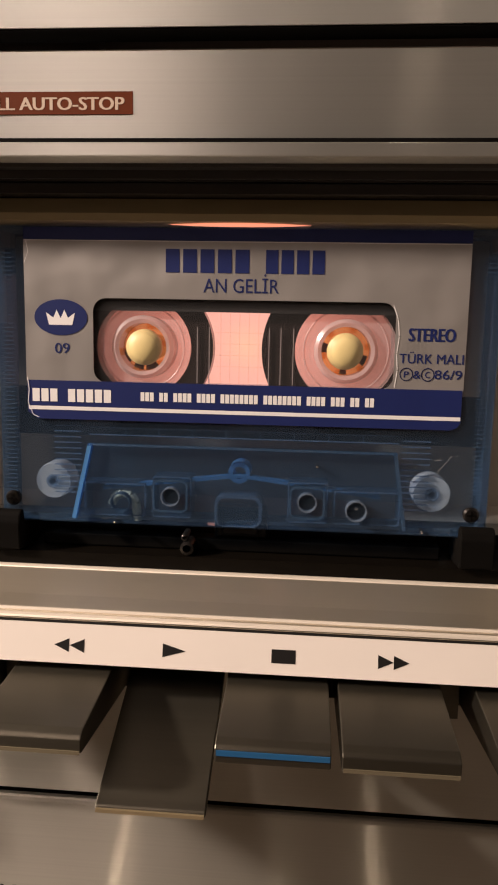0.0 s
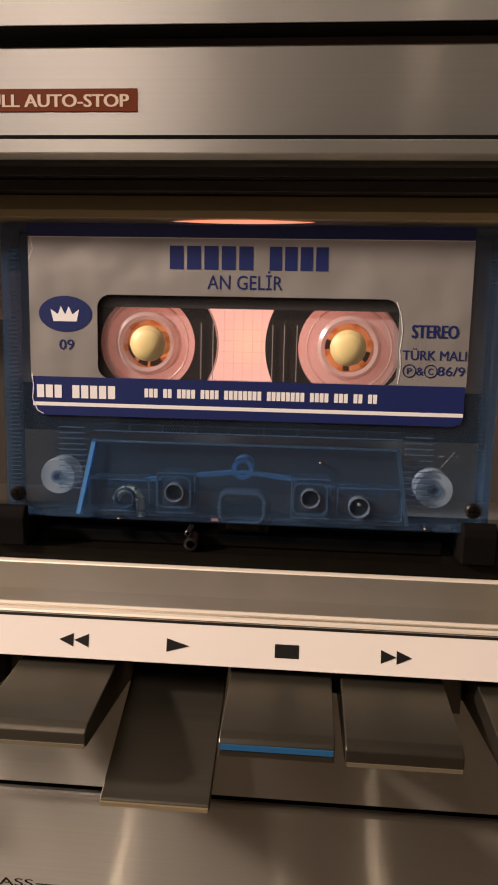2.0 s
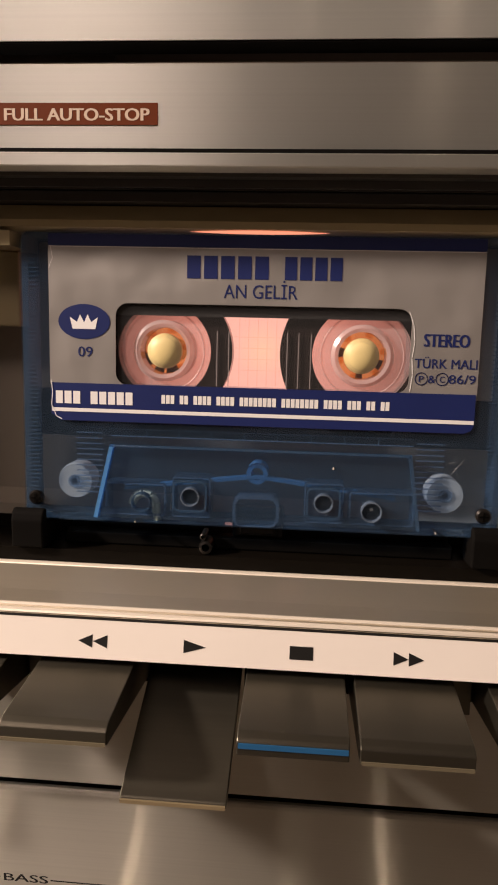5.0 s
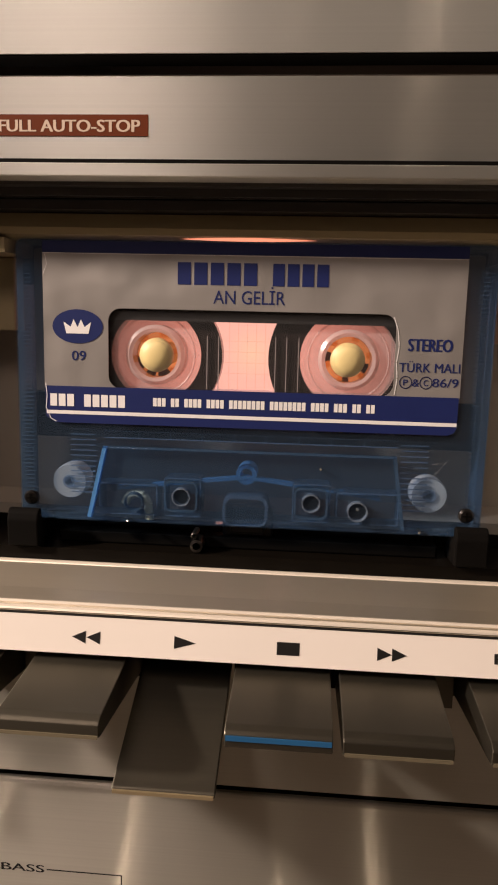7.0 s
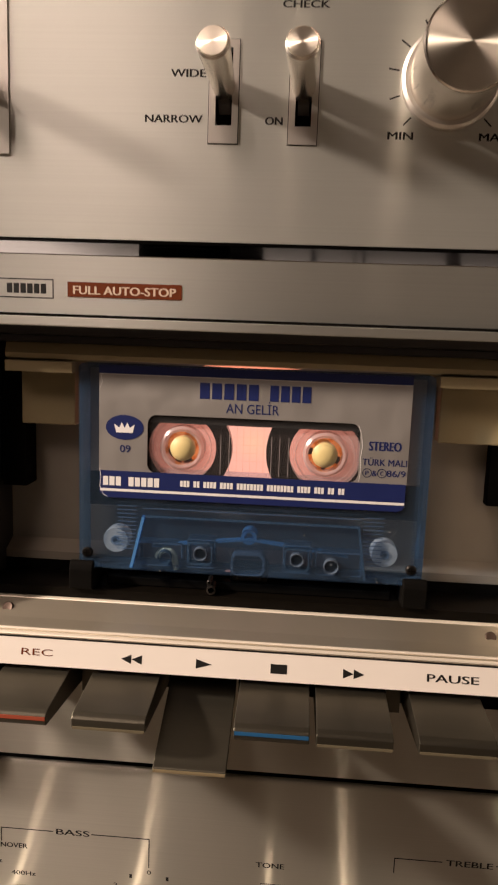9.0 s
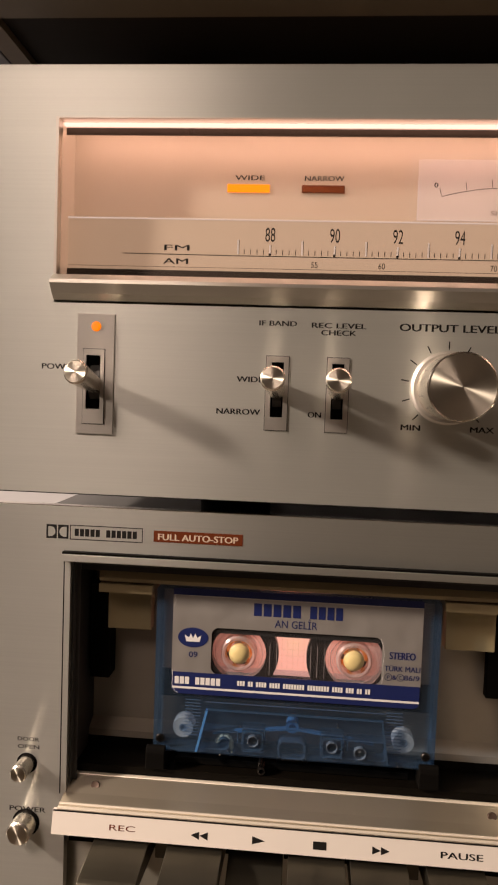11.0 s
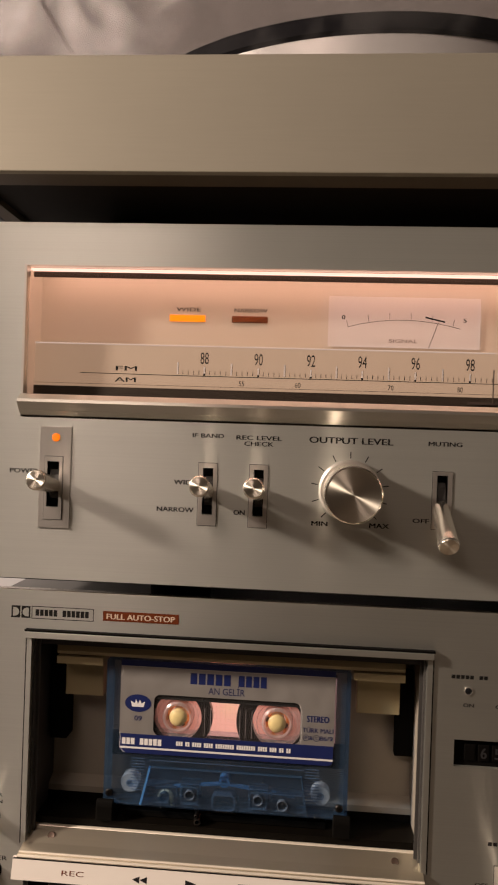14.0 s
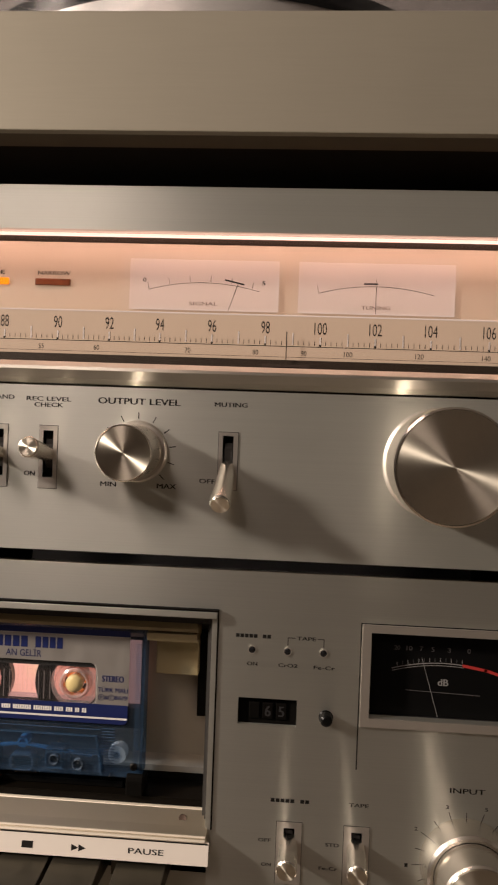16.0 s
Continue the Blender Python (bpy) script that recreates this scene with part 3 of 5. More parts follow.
# compartment
IX0, IX1, IZ0, IZ1, IY = -0.0975, 0.0679, 0.2000, 0.2846, 0.0300
part("back_wall", plate(IX0, IX1, 0.2150, IZ1, IY, IY + 0.0015, [(-0.0640, 0.0340, 0.236, 0.268)]), GREIGE, deck, "grey-beige back of the cassette bay")
part("back_step", prism([(IY, 0.2150), (IY - 0.006, 0.2122), (IY - 0.006, 0.2095), (IY + 0.0015, 0.2095), (IY + 0.0015, 0.2150)], IX0, IX1, "yz"), GREIGE, deck)
part("lower_back", box(IX0, IX1, IY - 0.0061, IY - 0.0040, IZ0, 0.2094), MATTBLACK, deck)
# left wall and ceiling carry their shade in the colour
part("side_wall", box(IX0 - 0.0015, IX0 - 0.0001, 0.0042, IY + 0.0015, IZ0, IZ1), SHADEDWALL, deck)
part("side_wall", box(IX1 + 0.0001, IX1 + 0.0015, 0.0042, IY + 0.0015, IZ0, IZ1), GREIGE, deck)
part("bay_ceiling", box(IX0, IX1, 0.0042, IY + 0.0015, IZ1 + 0.0001, IZ1 + 0.0015), SHADEDWALL, deck)
part("bay_floor", box(IX0, IX1, 0.0078, IY - 0.0062, IZ0 + 0.0002, 0.2060), GLOSSFLOOR, deck, "black base of the cassette bay")
part("top_rail", prism([(0.0050, 0.2844), (0.0050, 0.2824), (0.0105, 0.2824), (0.0105, 0.2844)], IX0 + 0.001, IX1 - 0.001, "yz"), SHADEDWALL, deck)
part("mechanism_block", box(-0.0600, 0.0300, 0.0190, 0.0236, 0.2061, 0.2110), BLACK, deck)
part("mechanism_rail", box(-0.0600, 0.0300, 0.0130, 0.0175, 0.2061, 0.2090, 0.0004), MATTBLACK, deck)
# cream holder
holder = part("cassette_holder", joined(
    prism([(0.0110, 0.2768), (0.0082, 0.2776), (0.0078, 0.2790), (0.0090, 0.2821), (0.0240, 0.2821), (0.0240, 0.2768)], -0.0899, 0.0610, "yz"),
    box(-0.0899, -0.0694, 0.0076, 0.0240, 0.2735, 0.2767), box(0.0394, 0.0610, 0.0076, 0.0240, 0.2735, 0.2767)), OLIVE, deck, "cream plastic cassette holder")
part("holder_ear", box(-0.0890, -0.0717, 0.0180, 0.0240, 0.2562, 0.2734, 0.0004), OLIVE, holder)
part("holder_ear", box(0.0418, 0.0605, 0.0180, 0.0240, 0.2558, 0.2734, 0.0004), OLIVE, holder)
part("guide_slot", box(-0.0964, -0.0885, 0.0200, 0.0290, 0.2352, 0.2734, 0.0003), MATTBLACK, deck)
part("guide_slot", box(0.0598, 0.0676, 0.0245, 0.0290, 0.2352, 0.2734, 0.0003), MATTBLACK, deck)
for x0, x1 in ((-0.0700, -0.0626), (0.0326, 0.0399)):
    part("holder_clip", prism([(0.0060, 0.2066), (0.0058, 0.2128), (0.0064, 0.2146), (0.0074, 0.2154), (0.0086, 0.2153), (0.0090, 0.2122), (0.0180, 0.2122), (0.0180, 0.2061), (0.0100, 0.2061), (0.0095, 0.2064)], x0, x1, "yz", 0.0004), MATTBLACK, deck, "black plastic clip under the cassette")
for x, z, r in ((-0.0258, 0.2078, 0.0015), (-0.0264, 0.2103, 0.0007)):
    part("chrome_pin", lathe([(r, 0.0135), (r, 0.0082), (r * 0.6, 0.0080), (r * 0.6, 0.0135)], x, z, 24), SCREW, deck, "", True)
arm = [(-0.0434, 0.2166), (-0.0425, 0.2184), (-0.0408, 0.2193), (-0.0389, 0.2188), (-0.0378, 0.2170), (-0.0374, 0.2130)]
part("pinch_arm", joined(*[rod((a[0], 0.0112, a[1]), (b[0], 0.0112, b[1]), 0.0010, 0.0010, 16, 0.0003) for a, b in zip(arm, arm[1:])]), CREAMDARK, deck, "cream plastic arm reaching into the cassette", True)
part("tape_head", joined(box(-0.0205, -0.0085, 0.0140, 0.0180, 0.2085, 0.2165, 0.001), box(-0.0185, -0.0105, 0.0125, 0.0139, 0.2100, 0.2135, 0.0005)), SCREW, deck, "dark metal tape head")
# lamp behind the cassette
lamp = part("bay_lamp", box(-0.0635, 0.0335, 0.0258, 0.0268, 0.2365, 0.2675), BACKLIGHT, deck, "glowing lamp panel behind the cassette")
# lens-shaped glowing sheet imitates lamp light caught under the lip
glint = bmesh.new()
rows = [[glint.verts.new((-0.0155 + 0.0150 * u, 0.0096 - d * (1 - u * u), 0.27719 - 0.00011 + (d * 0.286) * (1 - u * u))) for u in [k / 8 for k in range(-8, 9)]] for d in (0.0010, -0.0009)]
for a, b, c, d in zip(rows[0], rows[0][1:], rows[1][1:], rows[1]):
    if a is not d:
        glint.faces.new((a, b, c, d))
part("lamp_glint", glint, WARMGLINT, holder, "glowing sheet for the lamp's glint under the holder's lip")
# small glowing block imitates an orange reflection in the mechanism
part("lamp_glint", box(-0.0225, -0.0190, 0.0180, 0.0186, 0.2106, 0.2112, 0.0001), WARMGLINT, deck)
for hx, gaps in ((-0.0360, ((188, 222), (236, 262), (270, 304))), (0.0073, ((158, 184), (322, 350), (258, 276)))):
    part("spindle", lathe([(0.0028, 0.0256), (0.0030, 0.0128), (0.0039, 0.0120), (0.0038, 0.0108), (0.0029, 0.0100), (0.0014, 0.0096), (0, 0.0095)], hx, 0.2516, 36), CREAM, deck, "cream domed reel spindle", True)
    for a0, a1 in gaps:
        arc = [(radius, radians(a0 + (a1 - a0) * n / 5)) for radius, order in ((0.0050, range(6)), (0.0037, range(5, -1, -1))) for n in order]
        part("spindle_cog", prism([(hx + radius * math.cos(a), 0.2516 + radius * math.sin(a)) for radius, a in arc], 0.0136, 0.0142), COG, deck, "dark brown cog of the reel drive")

# sill and legend strip
sill = part("sill", prism([(0.0076, 0.2029), (0.0072, 0.2032), (0.0064, 0.2031), (0.0058, 0.2028), (-0.0021, 0.1998), (-0.0068, 0.1985), (-0.0070, 0.1988), (-0.0075, 0.1989), (-0.0079, 0.1986), (-0.0081, 0.1981), (-0.0085, 0.1981), (-0.0088, 0.1983), (-0.0094, 0.1981), (-0.0096, 0.1977), (-0.0070, 0.1895), (0.0076, 0.1895)], -0.0985, 0.0692, "yz"), SILLMETAL, deck, "satin silver sill of the cassette bay")
# beads in the paler colour draw the highlight lines of the sill
part("sill_edge", joined(prism([(0.0074, 0.20315), (0.0066, 0.20325), (0.0059, 0.2030), (0.0057, 0.20275), (0.0070, 0.2026)], -0.0984, 0.0691, "yz"), prism([(-0.0069, 0.19865), (-0.0071, 0.1990), (-0.0076, 0.19905), (-0.0081, 0.1987), (-0.0080, 0.1984)], -0.0984, 0.0691, "yz"), prism([(-0.0086, 0.1982), (-0.0089, 0.19845), (-0.0095, 0.1982), (-0.0097, 0.1978), (-0.0090, 0.1978)], -0.0984, 0.0691, "yz")), SILLBEAD, sill, "sill edge beads paled for their highlight")
for sx in (-0.0877, 0.0583):
    screw = part("screw", rod((sx, 0.0035, 0.1997), (sx, 0.0009, 0.2015), 0.0017, 0.0016, 24, -0.0003), RUSTSCREW, sill, "rusty sill screw", True)
strip = part("legend_strip", prism([(-0.0098, 0.1974), (-0.0116, 0.1893), (-0.0102, 0.1891), (-0.0082, 0.1974)], -0.1000, 0.0708, "yz"), WHITESTRIP, deck, "pale painted strip with key legends")
part("strip_line", prism([(-0.00985, 0.19745), (-0.00994, 0.1970), (-0.0097, 0.1970), (-0.0096, 0.19745)], -0.0998, 0.0706, "yz"), INK, strip)
part("strip_shadow_gap", box(-0.0995, 0.0703, -0.0070, 0.0060, 0.1888, 0.1894), MATTBLACK, deck)


def on_strip(z):
    return -0.0098 - (0.1974 - z) * 0.222


def legend(points, name="key_symbol"):
    bm = bmesh.new()
    bm.faces.new([bm.verts.new((x, on_strip(z) - 0.00006, z)) for x, z in points])
    return part(name, bm, INK, strip)


SZ, SH = 0.1928, 0.0013
for x in (-0.0492, -0.0461):
    legend([(x, SZ), (x + 0.0030, SZ - SH), (x + 0.0030, SZ + SH)])
legend([(-0.0273, SZ - SH), (-0.0227, SZ), (-0.0273, SZ + SH)])
legend([(-0.0058, SZ - SH), (-0.0011, SZ - SH), (-0.0011, SZ + SH), (-0.0058, SZ + SH)])
for x in (0.0148, 0.0178):
    legend([(x, SZ - SH), (x + 0.0030, SZ), (x, SZ + SH)])
lettering("REC", -0.0741, SZ + 0.0003, 0.0094, 0.0019, RUST, strip, on_strip(SZ + 0.0003), lean=-0.22, heavy=0.0)
lettering("PAUSE", 0.0455, SZ + 0.0004, 0.0143, 0.0021, INK, strip, on_strip(SZ + 0.0004), lean=-0.22, heavy=0.04)

# keys
part("key_bay_panel", box(-0.1006, 0.0710, 0.0066, 0.0090, 0.1487, 0.1888), SILVER_DARK, deck, "brushed panel under the keys")
KEY_ROW = ((-0.0845, -0.0646, "rec", 0), (-0.0577, -0.0378, "rew", 0), (-0.0362, -0.0162, "play", 1), (-0.0144, 0.0055, "stop", 0), (0.0073, 0.0272, "ff", 0), (0.0337, 0.0537, "pause", 0))
for x0, x1, use, down in KEY_ROW:
    if down:
        shape = [(0.0060, 0.1862), (-0.0262, 0.1712), (-0.0276, 0.1706), (-0.0280, 0.1697), (-0.0268, 0.1693), (0.0060, 0.1835)]
    else:
        shape = [(0.0060, 0.1886), (-0.0020, 0.1884), (-0.0285, 0.1858), (-0.0298, 0.1852), (-0.0304, 0.1846), (-0.0304, 0.1822), (-0.0297, 0.1818), (0.0060, 0.1778)]
    key = part("key", prism(shape, x0, x1, "yz", 0.0002), KEYMETAL, deck, "pressed metal piano key" if down else "metal piano key")
    if use in ("rec", "stop"):
        part("colour_line", box(x0 + 0.0003, x1 - 0.0002, -0.03060, -0.03042, 0.1835, 0.1845), BLUEPAINT if use == "stop" else REDPAINT, key, "blue painted line" if use == "stop" else "red painted line")
    elif not down:
        part("front_lip", box(x0 + 0.0003, x1 - 0.0002, -0.03060, -0.03042, 0.1819, 0.1826), KEYLIP, key, "dull olive front lip")
    else:
        part("worn_edge", box(x0 + 0.0002, x1 - 0.0002, -0.0282, -0.0276, 0.1695, 0.1702), GOLDEDGE, key, "worn bright edge")
for x0, x1 in ((0.0289, 0.0331), (-0.0640, -0.0590)):
    part("key_divider", box(x0, x1, 0.0000, 0.0065, 0.1760, 0.1880), KEYMETAL, deck)
part("key_slot", joined(*[box(a, b, 0.0058, 0.00655, 0.1760, 0.1888) for a, b in ((-0.0990, -0.0642), (-0.0588, -0.0366), (-0.0160, 0.0287), (0.0333, 0.0705))]), MATTBLACK, deck)

# badges
badge = part("badge", box(-0.0675, -0.0351, -0.0002, -0.00002, 0.2959, 0.3000), RUST, panel, "rust red badge with pale lettering")
lettering("FULL AUTO-STOP", -0.0513, 0.29785, 0.0290, 0.0023, PALEINK, badge, -0.0002, heavy=0.05)
stroke([(-0.0984, 0.2953), (-0.0717, 0.2953), (-0.0717, 0.3004), (-0.0984, 0.3004), (-0.0984, 0.2953)], 0.00030, 0.0, INK, panel)
bars(-0.0968, -0.0733, 0.2965, 0.2992, "----- ------", INK, panel)
for x0, x1, way in ((-0.1074, -0.1035, 1), (-0.1030, -0.0991, -1)):
    mark = part("badge_square", box(x0, x1, -0.00006, -0.00001, 0.2953, 0.3004), INK, panel)
    flat = x0 + 0.0007 if way > 0 else x1 - 0.0007
    part("badge_half_disc", prism([(flat, 0.2960)] + [(flat + way * (0.0008 + 0.0019 * math.cos(radians(k))), 0.29785 + 0.00185 * math.sin(radians(k))) for k in range(-90, 91, 15)] + [(flat, 0.2997)], -0.00012, -0.00007), SILVER_DECK, mark)

# left buttons
for z, r, l in ((0.2098, 0.0031, 0.0085), (0.1868, 0.0044, 0.0080)):
    hole = part("button_well", lathe([(r + 0.0008, -0.0003), (r + 0.0008, -0.00005), (0, -0.00005), (0, -0.0003)], -0.1132, z, 36, False), MATTBLACK, panel)
    lever((-0.1132, 0.001, z), (-0.1132, -l, z), r, r, panel)
lettering("DOOR", -0.1128, 0.2190, 0.0082, 0.0015, INK, panel)
lettering("OPEN", -0.1127, 0.2161, 0.0082, 0.0015, INK, panel)
lettering("POWER", -0.1127, 0.1920, 0.0138, 0.0019, INK, panel)

# indicator lamps, counter and switches
for x in (0.0851, 0.0997, 0.1144):
    led = part("indicator", lathe([(0.0017, -0.0004), (0.0017, -0.00003), (0.0014, -0.00003), (0.0014, -0.0004)], x, 0.2751, 24), TRIM, panel, "", True)
    part("lens", lathe([(0, -0.0006), (0.0008, -0.0005), (0.0014, -0.0002), (0.0014, -0.00004), (0, -0.00004)], x, 0.2751, 20, False), GLOSSBLACK, led)
bars(0.0782, 0.0930, 0.2800, 0.2815, "----- --", INK, panel)
lettering("ON", 0.0853, 0.2693, 0.0042, 0.0015, INK, panel)
lettering("TAPE", 0.1072, 0.2807, 0.0078, 0.0015, INK, panel)
stroke([(0.0997, 0.2775), (0.0997, 0.2807), (0.1025, 0.2807)], 0.0003, 0.0, INK, panel)
stroke([(0.1120, 0.2807), (0.1144, 0.2807), (0.1144, 0.2775)], 0.0003, 0.0, INK, panel)
lettering("CrO2", 0.1000, 0.2693, 0.0078, 0.0015, INK, panel)
lettering("Fe-Cr", 0.1149, 0.2691, 0.0086, 0.0015, INK, panel)
counter = part("tape_counter", box(0.0801, 0.1043, 0.0018, 0.0040, 0.2441, 0.2551), MATTBLACK, panel, "black tape counter with worn digits")
for i, d in enumerate("065"):
    w = part("digit_wheel", box(0.0845 + 0.0056 * i, 0.0891 + 0.0056 * i, 0.0012, 0.0017, 0.2462, 0.2530, 0.0004), MATTBLACK, counter)
    if i:
        lettering(d, 0.0868 + 0.0056 * i, 0.2496, 0.0022, 0.0044, material("counter_digit", (0.018, 0.016, 0.017), 0.6), w, 0.0012)
part("reset_button", lathe([(0, -0.0046), (0.0016, -0.0045), (0.0024, -0.0038), (0.0026, -0.0005), (0.0030, -0.00005), (0, -0.00005)], 0.1163, 0.2488, 36, False), VUBLACK, panel, "black counter reset button", True)
bars(0.0950, 0.1112, 0.2126, 0.2141, "----- --", INK, panel)
lettering("TAPE", 0.1311, 0.2134, 0.0080, 0.0015, INK, panel)
for plate_x, slot in ((0.0978, NR), (0.1254, TP)):
    sw = slide_switch(plate_x, plate_x + 0.0104, 0.1790, 0.2046, slot, panel)
    cx = (slot[0] + slot[1]) / 2
    lever((cx, 0.002, 0.1952), (cx - 0.0008, -0.0165, 0.1940), 0.0038, 0.0042, sw)
lettering("OFF", 0.0930, 0.1965, 0.0052, 0.0014, INK, panel)
lettering("ON", 0.0940, 0.1864, 0.0040, 0.0014, INK, panel)
lettering("STD", 0.1208, 0.1963, 0.0056, 0.0014, INK, panel)
lettering("Fe-Cr", 0.1195, 0.1865, 0.0076, 0.0014, INK, panel)

# level meters
meter = part("meter_window", box(0.1335, 0.2650, 0.0050, 0.0070, 0.2497, 0.2848), VUBLACK, panel, "black level meter behind a silver bezel")
part("meter_well", joined(box(0.1331, 0.1335, 0.004, 0.005, 0.2497, 0.2848), box(0.1335, 0.265, 0.004, 0.005, 0.2848, 0.2852), box(0.1335, 0.265, 0.004, 0.005, 0.2493, 0.2497)), BLACK, meter)
bezel = plate(0.1300, 0.2690, 0.2462, 0.2880, -0.0010, -0.00005, [VU])
part("meter_bezel", bezel, TRIM, panel, "satin silver meter bezel")
stroke([(0.1294, 0.2284), (0.1294, 0.2882), (0.2695, 0.2882)], 0.0005, 0.0, INK, panel, "panel_groove")


def scale_z(x):
    return 0.2722 - 0.0022 * ((x - 0.1640) / 0.0180) ** 2


def arc(x0, x1, lift, mat, width, steps=14):
    pts = [(x0 + (x1 - x0) * i / steps, scale_z(x0 + (x1 - x0) * i / steps) + lift) for i in range(steps + 1)]
    return stroke(pts, width, 0.0049, mat, meter, "meter_scale")


arc(0.1430, 0.1720, 0.0, WHITEINK, 0.0004)
arc(0.1430, 0.1720, -0.0010, WHITEINK, 0.00025)
stroke([(0.1722, 0.2716), (0.1810, 0.2702), (0.1900, 0.2676)], 0.0012, 0.0048, REDINK, meter, "meter_scale")
DIMINK = material("worn_white_ink", (0.075, 0.07, 0.07), 0.6)
for word, x in (("20", 0.1448), ("10", 0.1498), ("7", 0.1547), ("5", 0.1594), ("3", 0.1660), ("0", 0.1740)):
    lettering(word, x, 0.2778, 0.0012 * len(word), 0.0019, DIMINK, meter, 0.0049)
for i in range(13):
    x = 0.1450 + 0.0022 * i
    stroke([(x, scale_z(x) + 0.0006), (x, scale_z(x) + 0.0020)], 0.00022, 0.0049, DIMINK if i % 2 else WHITEINK, meter, "meter_tick")
lettering("dB", 0.1640, 0.2643, 0.0042, 0.0028, WHITEINK, meter, 0.0049)
stroke([(0.1490, 0.2604), (0.1790, 0.2596)], 0.0003, 0.0049, DIMINK, meter, "meter_scale")
stroke([(0.1550, 0.2740), (0.1622, 0.2500)], 0.0002, 0.0047, WHITEINK, meter, "needle")

# input knob
lettering("INPUT", 0.1745, 0.2222, 0.0140, 0.0021, INK, panel)
for i in range(15):
    a = radians(225 - 270 * i / 14)
    c, s = math.cos(a), math.sin(a)
    stroke([(0.1745 + 0.0185 * c, 0.1930 + 0.0185 * s), (0.1745 + (0.0212 if i % 2 == 0 else 0.0204) * c, 0.1930 + (0.0212 if i % 2 == 0 else 0.0204) * s)], 0.0003, 0.0, INK, panel, "dial_mark")
    if i % 2 == 0:
        lettering(str((i + 1) // 2 + (1 if i > 7 else 0)), 0.1745 + 0.0236 * c, 0.1930 + 0.0236 * s, 0.0012, 0.0015, INK, panel)
IKX, IKZ = 0.1745, 0.1930
skirt = part("input_knob", lathe([(0, -0.0002), (0.0183, -0.0002), (0.0183, -0.0016), (0.0176, -0.0060), (0.0170, -0.0104), (0.0160, -0.0114), (0.0148, -0.0114), (0.0148, -0.0100), (0, -0.0100)], IKX, IKZ, 96), LEVERSIDE, panel, "turned aluminium twin knob", True)
inner = part("output_ring", lathe([(0, -0.0102), (0.0144, -0.0102), (0.0146, -0.0120), (0.0142, -0.0250), (0.0134, -0.0258), (0, -0.0258)], IKX, IKZ, 96), LEVERSIDE, skirt, "", True)
part("gap", lathe([(0.01465, -0.0104), (0.01478, -0.0104), (0.01478, -0.0112), (0.01465, -0.0112)], IKX, IKZ, 72), MATTBLACK, skirt)
part("face", lathe([(0.0132, -0.0259), (0.0130, -0.0262), (0, -0.0264), (0, -0.0259)], IKX, IKZ, 72, False), TURNED, inner, "", True)

# ---- compact cassette ----
cassette = thing("compact_cassette", "clear blue cassette with a silver and navy paper label", "cassette")
C0, C1, CB, CT = -0.0679, 0.0386, 0.2126, 0.2767
outline = rounded(C0, C1, CB, CT, 0.0018)
WX0, WX1, WZ0, WZ1 = -0.0467, 0.0176, 0.2437, 0.2619
window = rounded(WX0, WX1, WZ0, WZ1, 0.0028)
part("shell_front", ring_plate(outline, window, 0.0093, 0.0102), SHELL, cassette, "clear blue front half")
part("shell_back", ring_plate(outline, window, 0.0176, 0.0184), SHELL, cassette, "clear blue back half")
part("shell_rim", ring_plate(outline, rounded(C0 + 0.0013, C1 - 0.0013, CB + 0.0013, CT - 0.0013, 0.0008), 0.0103, 0.0175), SHELLEDGE, cassette, "blue side wall")
trap = [(-0.0476, 0.2306), (-0.0514, 0.2140), (0.0215, 0.2140), (0.0189, 0.2306)]
hump = part("raised_foot", prism(trap, 0.0078, 0.0092, "xz", 0.0002), SHELL, cassette, "raised wedge of clear blue plastic")
# the left edge gets the brighter blue as its painted highlight
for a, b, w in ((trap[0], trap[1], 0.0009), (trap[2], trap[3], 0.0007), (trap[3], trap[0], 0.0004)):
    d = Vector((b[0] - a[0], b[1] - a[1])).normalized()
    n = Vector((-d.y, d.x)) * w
    part("bright_edge", prism([a, b, (b[0] + n.x, b[1] + n.y), (a[0] + n.x, a[1] + n.y)], 0.0076, 0.0090), HIGHLIGHTEDGE if w > 0.0008 else SHELLEDGE, hump)
part("wedge_rib", joined(prism([(-0.0450, 0.2208), (-0.0147, 0.2245), (-0.0147, 0.2237), (-0.0450, 0.2200)], 0.0103, 0.0125), prism([(0.0160, 0.2208), (-0.0147, 0.2245), (-0.0147, 0.2237), (0.0160, 0.2200)], 0.0103, 0.0125)), HIGHLIGHTEDGE, cassette)
part("centre_boss", lathe([(0.0024, 0.0104), (0.0024, 0.0160), (0.0014, 0.0160), (0.0014, 0.0104)], -0.0147, 0.2248, 32), HIGHLIGHTEDGE, cassette, "", True)
for x, z, r, dark in ((-0.0405, 0.2178, 0.0022, 0), (-0.0294, 0.2195, 0.0021, 1), (0.0003, 0.2193, 0.0021, 1), (0.0108, 0.2178, 0.0023, 1)):
    hole = part("guide_hole", lathe([(r, 0.0073), (r, 0.0092), (r * 0.88, 0.0092), (r * 0.88, 0.0073)], x, z, 28), HOLERIM if dark else SHELLEDGE, hump, "", True)
    if dark:
        part("hole_core", lathe([(0, 0.0090), (r * 0.88, 0.0090), (r * 0.88, 0.0094), (0, 0.0094)], x, z, 28), GLOSSBLACK, hole)
part("pin_tip", rod((0.0108, 0.0090, 0.2182), (0.0108, 0.0080, 0.2184), 0.0006, 0.0004, 16, 0.0002), POLISHED, hump, "", True)
